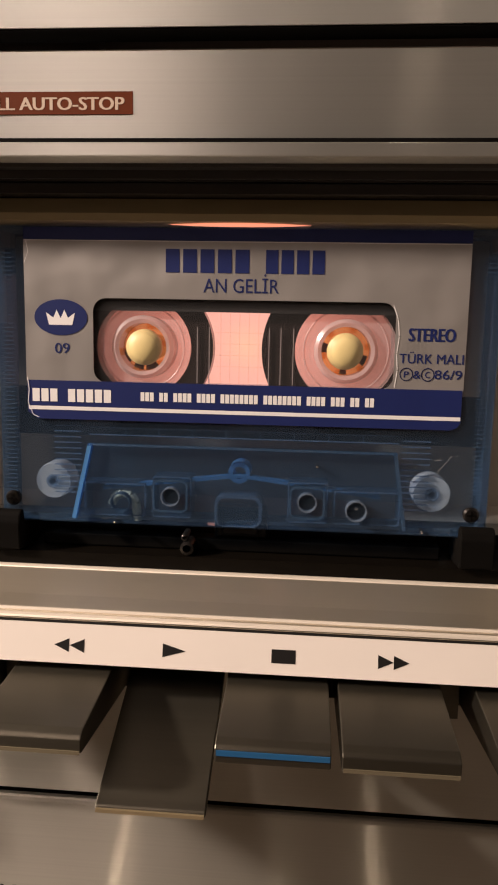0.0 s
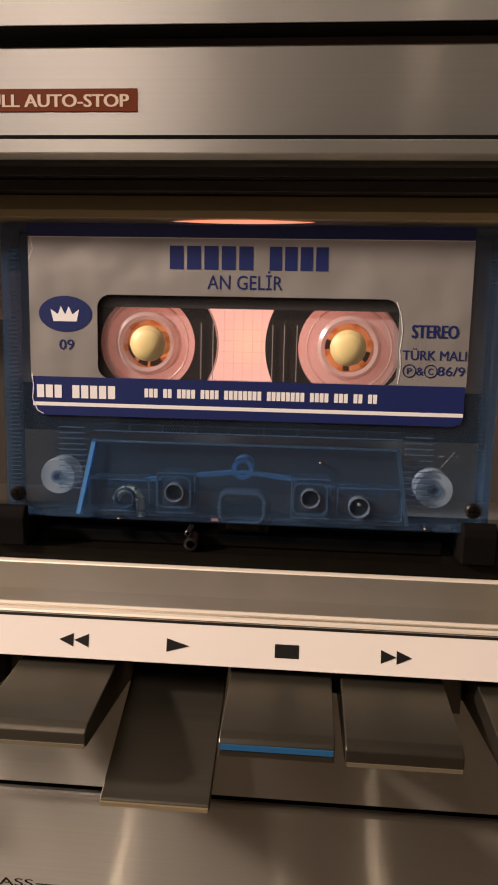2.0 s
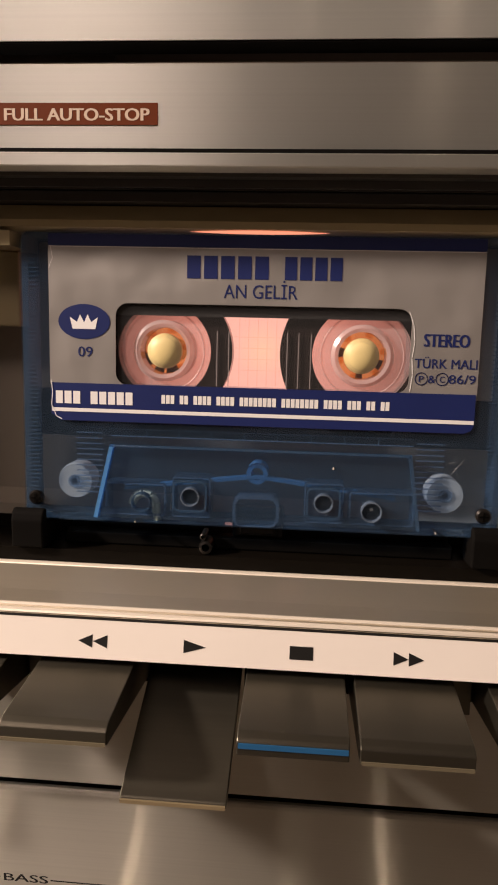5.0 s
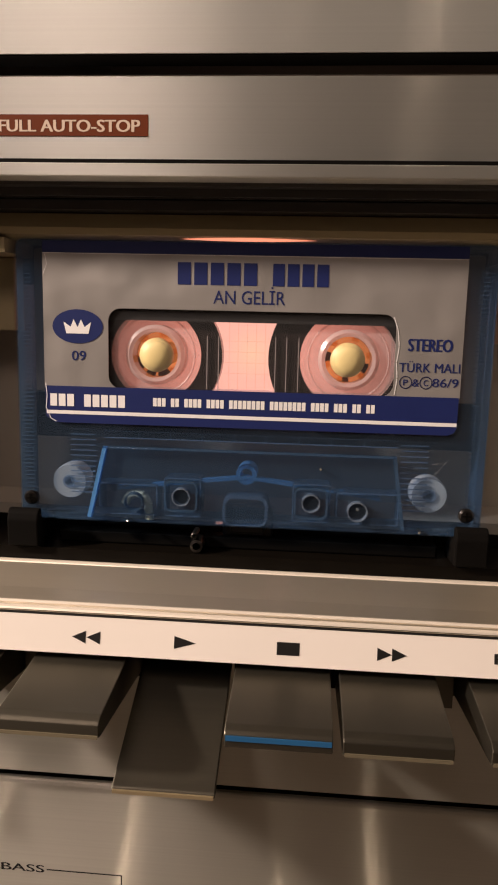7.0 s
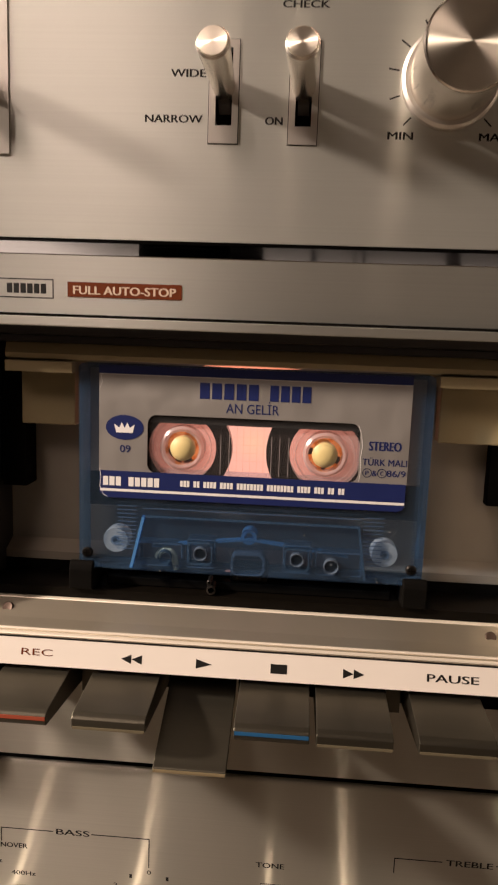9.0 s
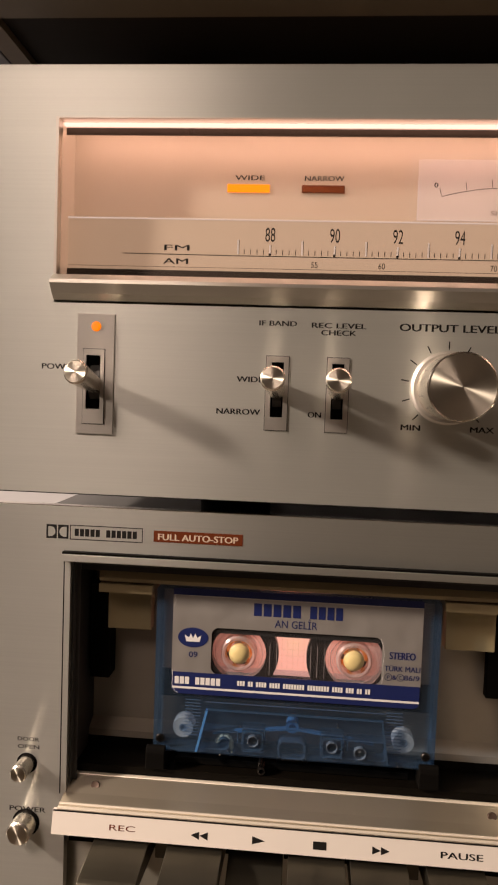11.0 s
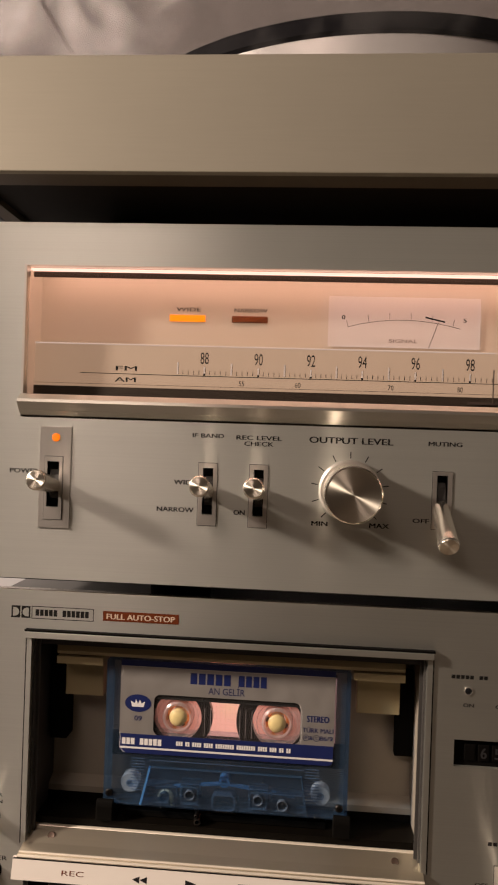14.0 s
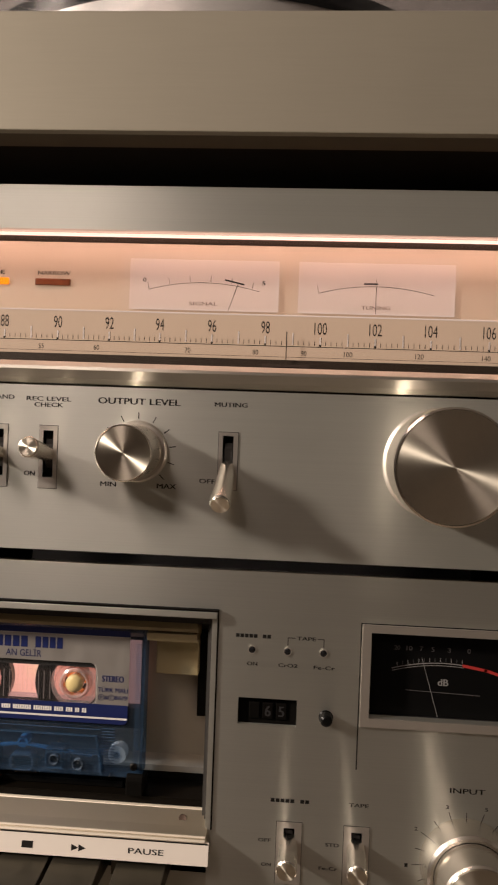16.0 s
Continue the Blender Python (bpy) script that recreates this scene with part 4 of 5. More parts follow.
part("hole_frame", ring_plate(rounded(-0.0333, -0.0256, 0.2160, 0.2232, 0.0016), rounded(-0.0329, -0.0260, 0.2164, 0.2228, 0.0012), 0.0074, 0.0079), SHELLEDGE, hump)
part("hole_frame", ring_plate(rounded(-0.0035, 0.0041, 0.2156, 0.2228, 0.0016), rounded(-0.0031, 0.0037, 0.2160, 0.2224, 0.0012), 0.0074, 0.0079), SHELLEDGE, hump)
# cells moulded behind the wedge
for x0, x1, z0, z1 in ((-0.0492, -0.0352, 0.2143, 0.2218), (-0.0338, -0.0250, 0.2143, 0.2236), (-0.0040, 0.0048, 0.2143, 0.2234), (0.0060, 0.0203, 0.2143, 0.2218)):
    part("moulded_cell", ring_plate(rounded(x0, x1, z0, z1, 0.0006), rounded(x0 + 0.0004, x1 - 0.0004, z0 + 0.0004, z1 - 0.0004, 0.0004), 0.0103, 0.0150), SHELLEDGE, cassette)
    # pale rims and arch imitate highlights on the clear outlines
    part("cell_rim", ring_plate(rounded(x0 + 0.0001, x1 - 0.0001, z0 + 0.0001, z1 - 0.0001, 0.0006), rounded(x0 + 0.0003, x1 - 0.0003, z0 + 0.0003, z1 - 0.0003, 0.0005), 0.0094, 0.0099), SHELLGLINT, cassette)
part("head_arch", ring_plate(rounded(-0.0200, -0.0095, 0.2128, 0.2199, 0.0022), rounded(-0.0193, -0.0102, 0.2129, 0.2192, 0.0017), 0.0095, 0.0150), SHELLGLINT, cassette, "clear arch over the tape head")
part("tape_shield", joined(box(-0.0184, -0.0112, 0.0112, 0.0122, 0.2150, 0.2156), box(-0.0184, -0.0112, 0.0112, 0.0122, 0.2131, 0.2137)), MATTBLACK, cassette)
# grip ribs
side_ribs, ribs = [], []
for i in range(60):
    z = 0.2165 + i * 0.00092
    side_ribs.append(box(C0 + 0.0017, C0 + 0.0038, 0.0090, 0.0094, z, z + 0.0002))
    side_ribs.append(box(C1 - 0.0038, C1 - 0.0017, 0.0090, 0.0094, z, z + 0.0002))
for i in range(13):
    z = 0.2190 + i * 0.00125
    ribs.append(box(-0.0560, -0.0500, 0.0103, 0.0107, z, z + 0.00022))
    ribs.append(box(0.0202, 0.0262, 0.0103, 0.0107, z - 0.0012, z - 0.00098))
for z in (0.2322, 0.2338):
    ribs.append(box(-0.0480, 0.0195, 0.0104, 0.0109, z, z + 0.0002))
for i in range(8):
    ribs.append(box(-0.0400 + 0.0074 * i, -0.0398 + 0.0074 * i, 0.0104, 0.0109, 0.2324, 0.2338))
tagged(part("grip_ribs", joined(*side_ribs), SHELLEDGE, cassette), kind="stuff")
tagged(part("inner_ribs", joined(*ribs), SHELLGLINT, cassette), kind="stuff")
for x in (-0.0567, 0.0271):
    roller = part("guide_roller", lathe([(0.0012, 0.0112), (0.0039, 0.0112), (0.0041, 0.0120), (0.0041, 0.0165), (0.0012, 0.0165)], x, 0.2214, 36), ROLLER, cassette, "white guide roller", True)
    part("roller_core", lathe([(0.0007, 0.0108), (0.0015, 0.0108), (0.0015, 0.0165), (0.0007, 0.0165)], x, 0.2214, 24), SHELLGLINT, roller, "", True)
for x in (-0.0651, 0.0351):
    for z in (0.2177,):
        s = part("screw", lathe([(0, 0.0082), (0.0013, 0.0083), (0.0017, 0.0088), (0.0017, 0.0096), (0, 0.0096)], x, z, 28), SCREW, cassette, "", True)
        part("screw_cross", joined(box(x - 0.0010, x + 0.0010, 0.00805, 0.0083, z - 0.0002, z + 0.0002), box(x - 0.0002, x + 0.0002, 0.00805, 0.0083, z - 0.0010, z + 0.0010)), MATTBLACK, s)
part("tape_run", joined(box(C0 + 0.004, C1 - 0.004, 0.0120, 0.0158, 0.2137, 0.21385)), TAPE, cassette)
part("lower_liner", plate(C0 + 0.0015, C1 - 0.0015, 0.2312, 0.2422, 0.0166, 0.0168), clear("smoke_liner", (0.55, 0.57, 0.62), (0.03, 0.032, 0.04), 0.45, 0.03, 0.3), cassette)
# reels
HZ = 0.2516
for hx, pack, swell in ((-0.0362, 0.0152, 0.0104), (0.0075, 0.0180, 0.0109)):
    reel = part("tape_pack", lathe([(swell, 0.0122), (pack, 0.0122), (pack, 0.0158), (swell, 0.0158)], hx, HZ, 72), TAPE, cassette, "wound dark tape", True)
    hub = part("hub", lathe([(0.0068, 0.0118), (swell, 0.0118), (swell, 0.0160), (0.0068, 0.0160)], hx, HZ, 64), HUB, reel, "milky plastic hub", True)
    part("hub_collar", lathe([(0.0052, 0.0108), (0.0060, 0.0106), (0.0068, 0.0112), (0.0068, 0.0162), (0.0052, 0.0162)], hx, HZ, 48), HUBRING, hub, "", True)
    for r in (0.0088,):
        part("hub_ridge", lathe([(r, 0.0117), (r + 0.0002, 0.0116), (r + 0.0004, 0.0117)], hx, HZ, 56), HUB, hub, "", True)
    part("hub_glow", lathe([(0.0036, 0.0150), (0.0052, 0.0150), (0.0052, 0.0153), (0.0036, 0.0153)], hx, HZ, 40), TOOTH, hub)
    for i in range(6):
        a = radians(12 + 60 * i)
        u, w = Vector((math.cos(a), math.sin(a))), Vector((-math.sin(a), math.cos(a)))
        quad = [(hx + u.x * r + w.x * s, HZ + u.y * r + w.y * s) for r, s in ((0.0052, -0.0008), (0.0052, 0.0008), (0.0043, 0.0005), (0.0043, -0.0005))]
        part("hub_tooth", prism(quad, 0.0112, 0.0155), TOOTH, hub)
part("window_pane", prism(rounded(WX0 + 0.0001, WX1 - 0.0001, WZ0 + 0.0001, WZ1 - 0.0001, 0.0027), 0.0095, 0.0100), clear("window_pane", (0.97, 0.96, 0.96), (0.5, 0.5, 0.5), 0.02, 0.03, 0.05), cassette, "clear window")
part("window_liner", joined(box(WX0 - 0.001, WX1 + 0.001, 0.0105, 0.0110, 0.2593, 0.2640)), LINER, cassette)
part("liner_lines", joined(*[box(-0.0200 + 0.0021 * i, -0.0198 + 0.0021 * i, 0.0165, 0.0166, WZ0, 0.2600) for i in range(6)], *[box(-0.022, -0.009, 0.0165, 0.0166, 0.2475 + 0.0025 * i, 0.24765 + 0.0025 * i) for i in range(4)]), clear("faint_liner", (0.975, 0.955, 0.945), gloss=0.0), cassette)
RIBLIGHT = clear("pane_rib", (0.75, 0.78, 0.82), (0.62, 0.56, 0.54), 0.55, 0.1, 0.1)
for x in (-0.0244, -0.0218, -0.0089, -0.0064, -0.0037):
    part("pane_rib", box(x - 0.00009, x + 0.00009, 0.0116, 0.0119, WZ0 + 0.0004, 0.2562), RIBLIGHT, cassette)

# scratches on the shell, and polished pins added to make small glints
for points in ([(0.0276, 0.2266), (0.0304, 0.2302)], [(0.0269, 0.2291), (0.0284, 0.2293)]):
    stroke(points, 0.00009, 0.0092, SCRATCH, cassette, "scratch")
for x, z in ((0.0022, 0.2272), (-0.0418, 0.2133), (0.0249, 0.2137)):
    part("glint_pin", rod((x, 0.0110, z), (x, 0.0076, z), 0.0003, 0.00025, 12, 0.0001), POLISHED, cassette, "", True)

# paper label
LX0, LX1, LZ0, LZ1, LY = -0.0614, 0.0319, 0.2357, 0.2737, 0.0091
label = part("paper_label", ring_plate(rounded(LX0, LX1, 0.2435, LZ1, 0.0006), rounded(WX0 + 0.0002, WX1 - 0.0002, WZ0 + 0.0002, WZ1 - 0.0001, 0.0028), LY - 0.00012, LY), LABELPAPER, cassette, "crinkled silver paper label")
part("label_band", prism([(LX0 + 0.0002, 0.2441), (LX0 + 0.0002, 0.2372), (LX0 + 0.0024, LZ0), (LX1 - 0.0022, LZ0), (LX1 - 0.0008, 0.2363), (LX1 - 0.0002, 0.2374), (LX1 - 0.0002, 0.2441)], LY - 0.00020, LY - 0.00013), NAVY, label, "navy printed band")
part("label_top_band", box(LX0, LX1, LY - 0.00010, LY, LZ1 + 0.0001, CT - 0.0004), NAVY, label)
part("label_edge", joined(box(LX0, LX1, LY - 0.00014, LY - 0.0001, LZ1 - 0.00012, LZ1 + 0.00002)), LABELWHITE, label)
part("white_rule", box(LX0 + 0.0004, LX1 - 0.0003, LY - 0.00026, LY - 0.00021, 0.2377, 0.2385), LABELWHITE, label)
PY = LY - 0.00013
bars(-0.0308, -0.0125, 0.2673, 0.2721, "-----", NAVY, label, PY)
bars(-0.0098, 0.0030, 0.2673, 0.2721, "----", NAVY, label, PY)
lettering("AN GEL\u0130R", -0.0149, 0.26475, 0.0158, 0.0029, NAVY, label, PY, heavy=0.0)
lettering("STEREO", 0.0249, 0.2554, 0.0094, 0.0027, NAVY, label, PY, heavy=0.05)
lettering("T\u00dcRK MALI", 0.0250, 0.2505, 0.0131, 0.0020, NAVY, label, PY, heavy=0.015)
lettering("86/9", 0.0286, 0.2473, 0.0056, 0.0019, NAVY, label, PY, heavy=0.015)
lettering("&", 0.0222, 0.2472, 0.0015, 0.0017, NAVY, label, PY, heavy=0.015)
for x, word in ((0.0200, "P"), (0.0244, "C")):
    lettering(word, x, 0.2472, 0.0010, 0.0013, NAVY, label, PY, heavy=0.015)
    stroke([(x + 0.0013 * math.cos(a * math.pi / 10), 0.2472 + 0.0013 * math.sin(a * math.pi / 10)) for a in range(21)], 0.0002, PY, NAVY, label)
lettering("09", -0.0533, 0.2511, 0.0032, 0.0022, NAVY, label, PY, heavy=0.015)
part("emblem", prism([(-0.0535 + 0.0058 * math.cos(i * math.pi / 24), 0.2576 + 0.0038 * math.sin(i * math.pi / 24)) for i in range(48)], PY - 0.00008, PY - 0.00002), NAVY, label, "navy oval emblem")
part("emblem_shape", prism([(-0.0561, 0.2560), (-0.0510, 0.2560), (-0.0504, 0.2586), (-0.0519, 0.2575), (-0.0527, 0.2592), (-0.0535, 0.2574), (-0.0544, 0.2592), (-0.0551, 0.2575), (-0.0567, 0.2586)], PY - 0.00014, PY - 0.00009), LABELWHITE, label)
bars(-0.0601, -0.0423, 0.2395, 0.2423, "--- -----", LABELWHITE, label, LY - 0.00021)
bars(-0.0362, 0.0138, 0.2401, 0.2420, "--- -- ---- ---- -------- -------- ---- --- -- --", LABELWHITE, label, LY - 0.00021)

# torn white paper edges
stroke([(0.0177, 0.2445), (0.0181, 0.2480), (0.0178, 0.2515), (0.0182, 0.2550), (0.0178, 0.2585), (0.0168, 0.2612)], 0.0002, LY - 0.00014, LABELWHITE, label, "torn_edge")
stroke([(-0.0611, 0.2446), (-0.0608, 0.2420), (-0.0611, 0.2392), (-0.0600, 0.2366), (-0.0588, 0.2360)], 0.00016, LY - 0.00028, LABELWHITE, label, "torn_edge")
stroke([(-0.0613, 0.2690), (-0.0604, 0.2712), (-0.0608, 0.2734)], 0.00014, LY - 0.00014, LABELWHITE, label, "torn_edge")

# ---- tuner ----
TB, TT = 0.3117, 0.4643
tuner = thing("radio_tuner", "silver stereo tuner with a lit peach dial and switches", "radio tuner")
DIAL = (-0.1070, 0.2590, 0.3905, 0.4462)
PW, IF, RL, MU = (-0.0940, -0.0888, 0.3428, 0.3622), (-0.0272, -0.0228, 0.3422, 0.3618), (-0.0058, -0.0015, 0.3422, 0.3618), (0.0698, 0.0742, 0.3440, 0.3622)
tpanel = part("front_panel", plate(X0, X1, TB, TT, 0.0, 0.004, [DIAL, PW, IF, RL, MU]), SILVER, tuner, "brushed silver front panel")
part("panel_edge", box(X0 - 0.0003, X0 - 0.00002, 0.0003, 0.004, TB, TT), POLISHED, tpanel)
part("panel_underside", box(X0, X1, 0.0003, 0.0060, TB - 0.0004, TB - 0.00002), MATTBLACK, tpanel)
for bounds in ((X0 + 0.008, X0 + 0.010, 0.0240, 0.30, TB + 0.004, TT - 0.004), (X1 - 0.010, X1 - 0.008, 0.024, 0.30, TB + 0.004, TT - 0.004), (X0 + 0.008, X1 - 0.008, 0.0240, 0.30, TT - 0.0039, TT - 0.002), (X0 + 0.0101, X1 - 0.0101, 0.298, 0.30, TB + 0.004, TT - 0.004)):
    part("chassis_plate", box(*bounds), STEEL, tuner)
# bottom plate doubles as an added reflector over the gap
part("bottom_plate", box(X0 + 0.008, X1 - 0.008, 0.0240, 0.30, TB + 0.002, TB + 0.0039), GAPMIRROR, tuner, "bottom plate made shiny to brighten the gap")
for fx in (-0.0430, 0.20):
    for fy in (0.050, 0.27):
        foot(fx, fy, 0.2967, TB + 0.0018, tuner)
# dial
part("dial_back", box(DIAL[0] - 0.002, DIAL[1] + 0.002, 0.0215, 0.0230, 0.3900, 0.4500), DIALBACK, tuner, "dial back with the lamps' peach glow put in")
scale_plate = part("dial_scale", box(DIAL[0] - 0.002, DIAL[1] + 0.002, 0.0150, 0.0170, 0.3957, 0.4152, 0.0002), DIALSCALE, tuner, "printed frequency scale")
part("dial_side", joined(box(DIAL[0] - 0.0022, DIAL[0] - 0.0002, 0.0042, 0.0214, 0.3900, 0.4500), box(DIAL[1] + 0.0002, DIAL[1] + 0.0022, 0.0042, 0.0214, 0.39, 0.45)), DIALBACK, tuner)
part("dial_rim", plate(DIAL[0], DIAL[1], DIAL[2], DIAL[3], -0.0004, 0.0039, [(DIAL[0] + 0.0010, DIAL[1] - 0.0010, DIAL[2] - 1, DIAL[3] - 0.0004)]), TRIM, tuner)
part("dial_floor", box(DIAL[0], DIAL[1], 0.0042, 0.0200, 0.3898, 0.3912), STEEL, tuner)
part("dial_sill", box(DIAL[0], DIAL[1], 0.0138, 0.0149, 0.3913, 0.3956), varied(material("brown_dial_sill", (0.05, 0.034, 0.024), 0.5), (1, 1, 1), 90, 0.1), tuner)
part("lamp_strip", box(DIAL[0] + 0.0014, DIAL[1] - 0.0014, 0.0030, 0.0060, 0.4446, 0.4455, 0.0003), DIALLAMP, tuner, "glowing strip along the dial's top")
part("lamp_shade", box(DIAL[0] + 0.0014, DIAL[1] - 0.0014, 0.0066, 0.0072, 0.4424, 0.4468), varied(material("brown_lamp_shade", (0.10, 0.07, 0.05), 0.5), (1, 1, 1), 90, 0.15), tuner)
part("dial_ceiling", box(DIAL[0], DIAL[1], 0.0042, 0.0214, 0.4475, 0.4485), DIALBACK, tuner)
part("dial_lamp_tube", box(DIAL[0] + 0.004, DIAL[1] - 0.004, 0.0100, 0.0130, 0.4458, 0.4472, 0.0003), glow("dial_lamp_tube", (1.0, 0.57, 0.44), 17.0), tuner, "hidden glowing dial lamp")
part("dial_glass", box(DIAL[0] + 0.0011, DIAL[1] - 0.0011, 0.0020, 0.0024, DIAL[2] + 0.0005, DIAL[3] - 0.0026), DIALGLASS, tuner, "clear dial window")
part("dial_ledge", prism([(0.0030, 0.3902), (-0.0010, 0.3908), (-0.0046, 0.3885), (-0.0050, 0.3872), (-0.0026, 0.3838), (0.0, 0.3816), (0.0, 0.3808), (0.0030, 0.3808)], -0.1068, 0.2588, "yz"), LEDGE, tuner, "satin ledge under the dial")
for x, mat, word in ((-0.0395, AMBER, "WIDE"), (-0.0113, AMBERDIM, "NARROW")):
    part("band_lamp", box(x - 0.0081, x + 0.0081, 0.0206, 0.0214, 0.4266, 0.4296, 0.0003), mat, tuner, "lit amber band lamp" if word == "WIDE" else "unlit brown band lamp")
    lettering(word, x + 0.0004, 0.4322, 0.0018 * len(word) + 0.0040, 0.0018, INK, tuner, 0.0214)
# edge highlight of the scale, drawn as a thin glowing strip
part("lit_edge", box(DIAL[0] - 0.001, DIAL[1] + 0.001, 0.01480, 0.01495, 0.4146, 0.4150), EDGEGLOW, scale_plate, "glowing strip as highlight on the scale's upper edge")
stroke([(-0.0860, 0.4018), (-0.0424, 0.4016)], 0.0003, 0.0150, INK, scale_plate)
stroke([(-0.0424, 0.4016), (0.2400, 0.4016)], 0.0003, 0.0150, INK, scale_plate)
stroke([(-0.1070, 0.3970), (0.2400, 0.3970)], 0.00015, 0.0150, INK, scale_plate)
lettering("FM", -0.0652, 0.4042, 0.0095, 0.0021, INK, scale_plate, 0.0150)
lettering("AM", -0.0656, 0.3992, 0.0095, 0.0021, INK, scale_plate, 0.0150)
STATIONS = (-0.0302, -0.0063, 0.0167, 0.0390, 0.0618, 0.0850, 0.1087, 0.1321, 0.1556, 0.1800, 0.2036)
ticks, bright = [], []
for i in range(-5, 101):
    k = min(max(i // 10, 0), 9)
    x = STATIONS[k] + (STATIONS[k + 1] - STATIONS[k]) * (i / 10 - k)
    if i % 5:
        ticks.append(box(x - 0.00012, x + 0.00012, 0.01493, 0.01498, 0.4022, 0.4040))
    else:
        bright.append(box(x - 0.00032, x + 0.00032, 0.01493, 0.01498, 0.4022, 0.4075 if i % 10 else 0.4058))
        ticks.append(box(x + 0.00036, x + 0.00052, 0.01493, 0.01498, 0.4022, 0.4075 if i % 10 else 0.4058))
        if i % 10 == 0:
            ticks.append(box(x - 0.0004, x + 0.0004, 0.01485, 0.01491, 0.4018, 0.4027))
part("scale_ticks", joined(*ticks), INK, scale_plate)
part("scale_marks", joined(*bright), material("scale_pink_white", (0.90, 0.80, 0.78), 0.5), scale_plate)
for i in range(11):
    lettering(str(88 + 2 * i), STATIONS[i], 0.4096, 0.0037 if i < 6 else 0.0054, 0.0052, INK, scale_plate, 0.0150, heavy=0.0)
for word, x in (("55", -0.0135), ("60", 0.0112), ("70", 0.0515), ("80", 0.0810), ("90", 0.1018), ("100", 0.1208), ("120", 0.1510), ("140", 0.1790)):
    lettering(word, x, 0.3988, 0.0012 * len(word), 0.0022, INK, scale_plate, 0.0150, heavy=0.0)
part("pointer", joined(box(0.0941, 0.0945, 0.0120, 0.0126, 0.3930, 0.4075), box(0.0840, 0.1045, 0.0122, 0.0130, 0.3925, 0.3936)), material("pointer_grey", (0.10, 0.07, 0.06), 0.4), tuner, "dark dial pointer")
# signal and tuning meters
for x0, x1, word, needle in ((0.0238, 0.0899, "SIGNAL", 0.62), (0.0986, 0.1660, "TUNING", 0.5)):
    m = part("meter_face", box(x0, x1, 0.0205, 0.0208, 0.4170, 0.4392), METERFACE, tuner, "pale lit tuning meter")
    mx, w = (x0 + x1) / 2, x1 - x0
    # highlights round the meter face, drawn as glowing strips
    for z in (0.4170, 0.4389):
        part("lit_edge", box(x0 + 0.0005, x1 - 0.0005, 0.02035, 0.02047, z, z + 0.0003), EDGEGLOW, m, "glowing strip as highlight on the meter's edge")
    part("face_rim", joined(box(x0, x0 + 0.0003, 0.02035, 0.02047, 0.4170, 0.4392), box(x1 - 0.0003, x1, 0.02035, 0.02047, 0.4170, 0.4392)), EDGEGLOW, m)
    pts = [(mx + w * 0.37 * t / 8, 0.4292 - 0.0034 * (t / 8) ** 2) for t in range(-8, 9)]
    stroke(pts, 0.00022, 0.0205, INK, m, "meter_scale")
    for t in ((-8, -5, -2, 1, 4, 7) if word == "SIGNAL" else (-8, 0)):
        x, z = mx + w * 0.37 * t / 8, 0.4292 - 0.0034 * (t / 8) ** 2
        stroke([(x, z + 0.0006), (x + 0.0006 * t / 8, z + 0.0030)], 0.00022, 0.0205, INK, m, "meter_tick")
    bx = mx + w * 0.16 if word == "SIGNAL" else mx
    stroke([(bx - 0.0010, 0.4306), (bx + 0.0070, 0.4288)] if word == "SIGNAL" else [(bx - 0.0050, 0.4303), (bx + 0.0004, 0.4303)], 0.0007, 0.0205, INK, m, "meter_mark")
    nx = x0 + w * (0.73 if word == "SIGNAL" else 0.5)
    stroke([(nx, 0.4290), (nx - (0.0040 if word == "SIGNAL" else 0.0), 0.4175)], 0.00025, 0.0203, INK, m, "needle")
    lettering(word, mx, 0.4200, 0.0125, 0.0016, material("meter_print", (0.30, 0.20, 0.17), 0.6), m, 0.0205)
    if word == "SIGNAL":
        lettering("0", mx - w * 0.40, 0.4300, 0.0014, 0.0018, INK, m, 0.0205)
        lettering("5", mx + w * 0.40, 0.4296, 0.0014, 0.0018, INK, m, 0.0205)
# switches
pw = part("power_plate", plate(-0.0976, -0.0840, 0.3338, 0.3770, -0.0007, -0.00005, [PW]), PLATE, tpanel, "pale power switch plate")
slide_switch(-0.0951, -0.0874, 0.3375, 0.3643, PW, pw, -0.0007)
part("power_lamp", lathe([(0, -0.0016), (0.0012, -0.0014), (0.0018, -0.0008), (0.0018, -0.00072), (0, -0.00072)], -0.0907, 0.3725, 28, False), ORANGE, pw, "lit orange power lamp", True)
lever((-0.0912, 0.002, 0.3512), (-0.0914, -0.0208, 0.3554), 0.0030, 0.0042, pw)
for slot, x0, x1 in ((IF, -0.0290, -0.0211), (RL, -0.0075, 0.0002)):
    sw = slide_switch(x0, x1, 0.3376, 0.3638, slot, tpanel)
    cx = (slot[0] + slot[1]) / 2
    lever((cx, 0.002, 0.3515), (cx - 0.0006, -0.0215, 0.3554), 0.0029, 0.0042, sw)
sw = slide_switch(0.0681, 0.0761, 0.3400, 0.3637, MU, tpanel)
lever((0.0720, 0.002, 0.3490), (0.0715, -0.0200, 0.3358), 0.0034, 0.0042, sw)
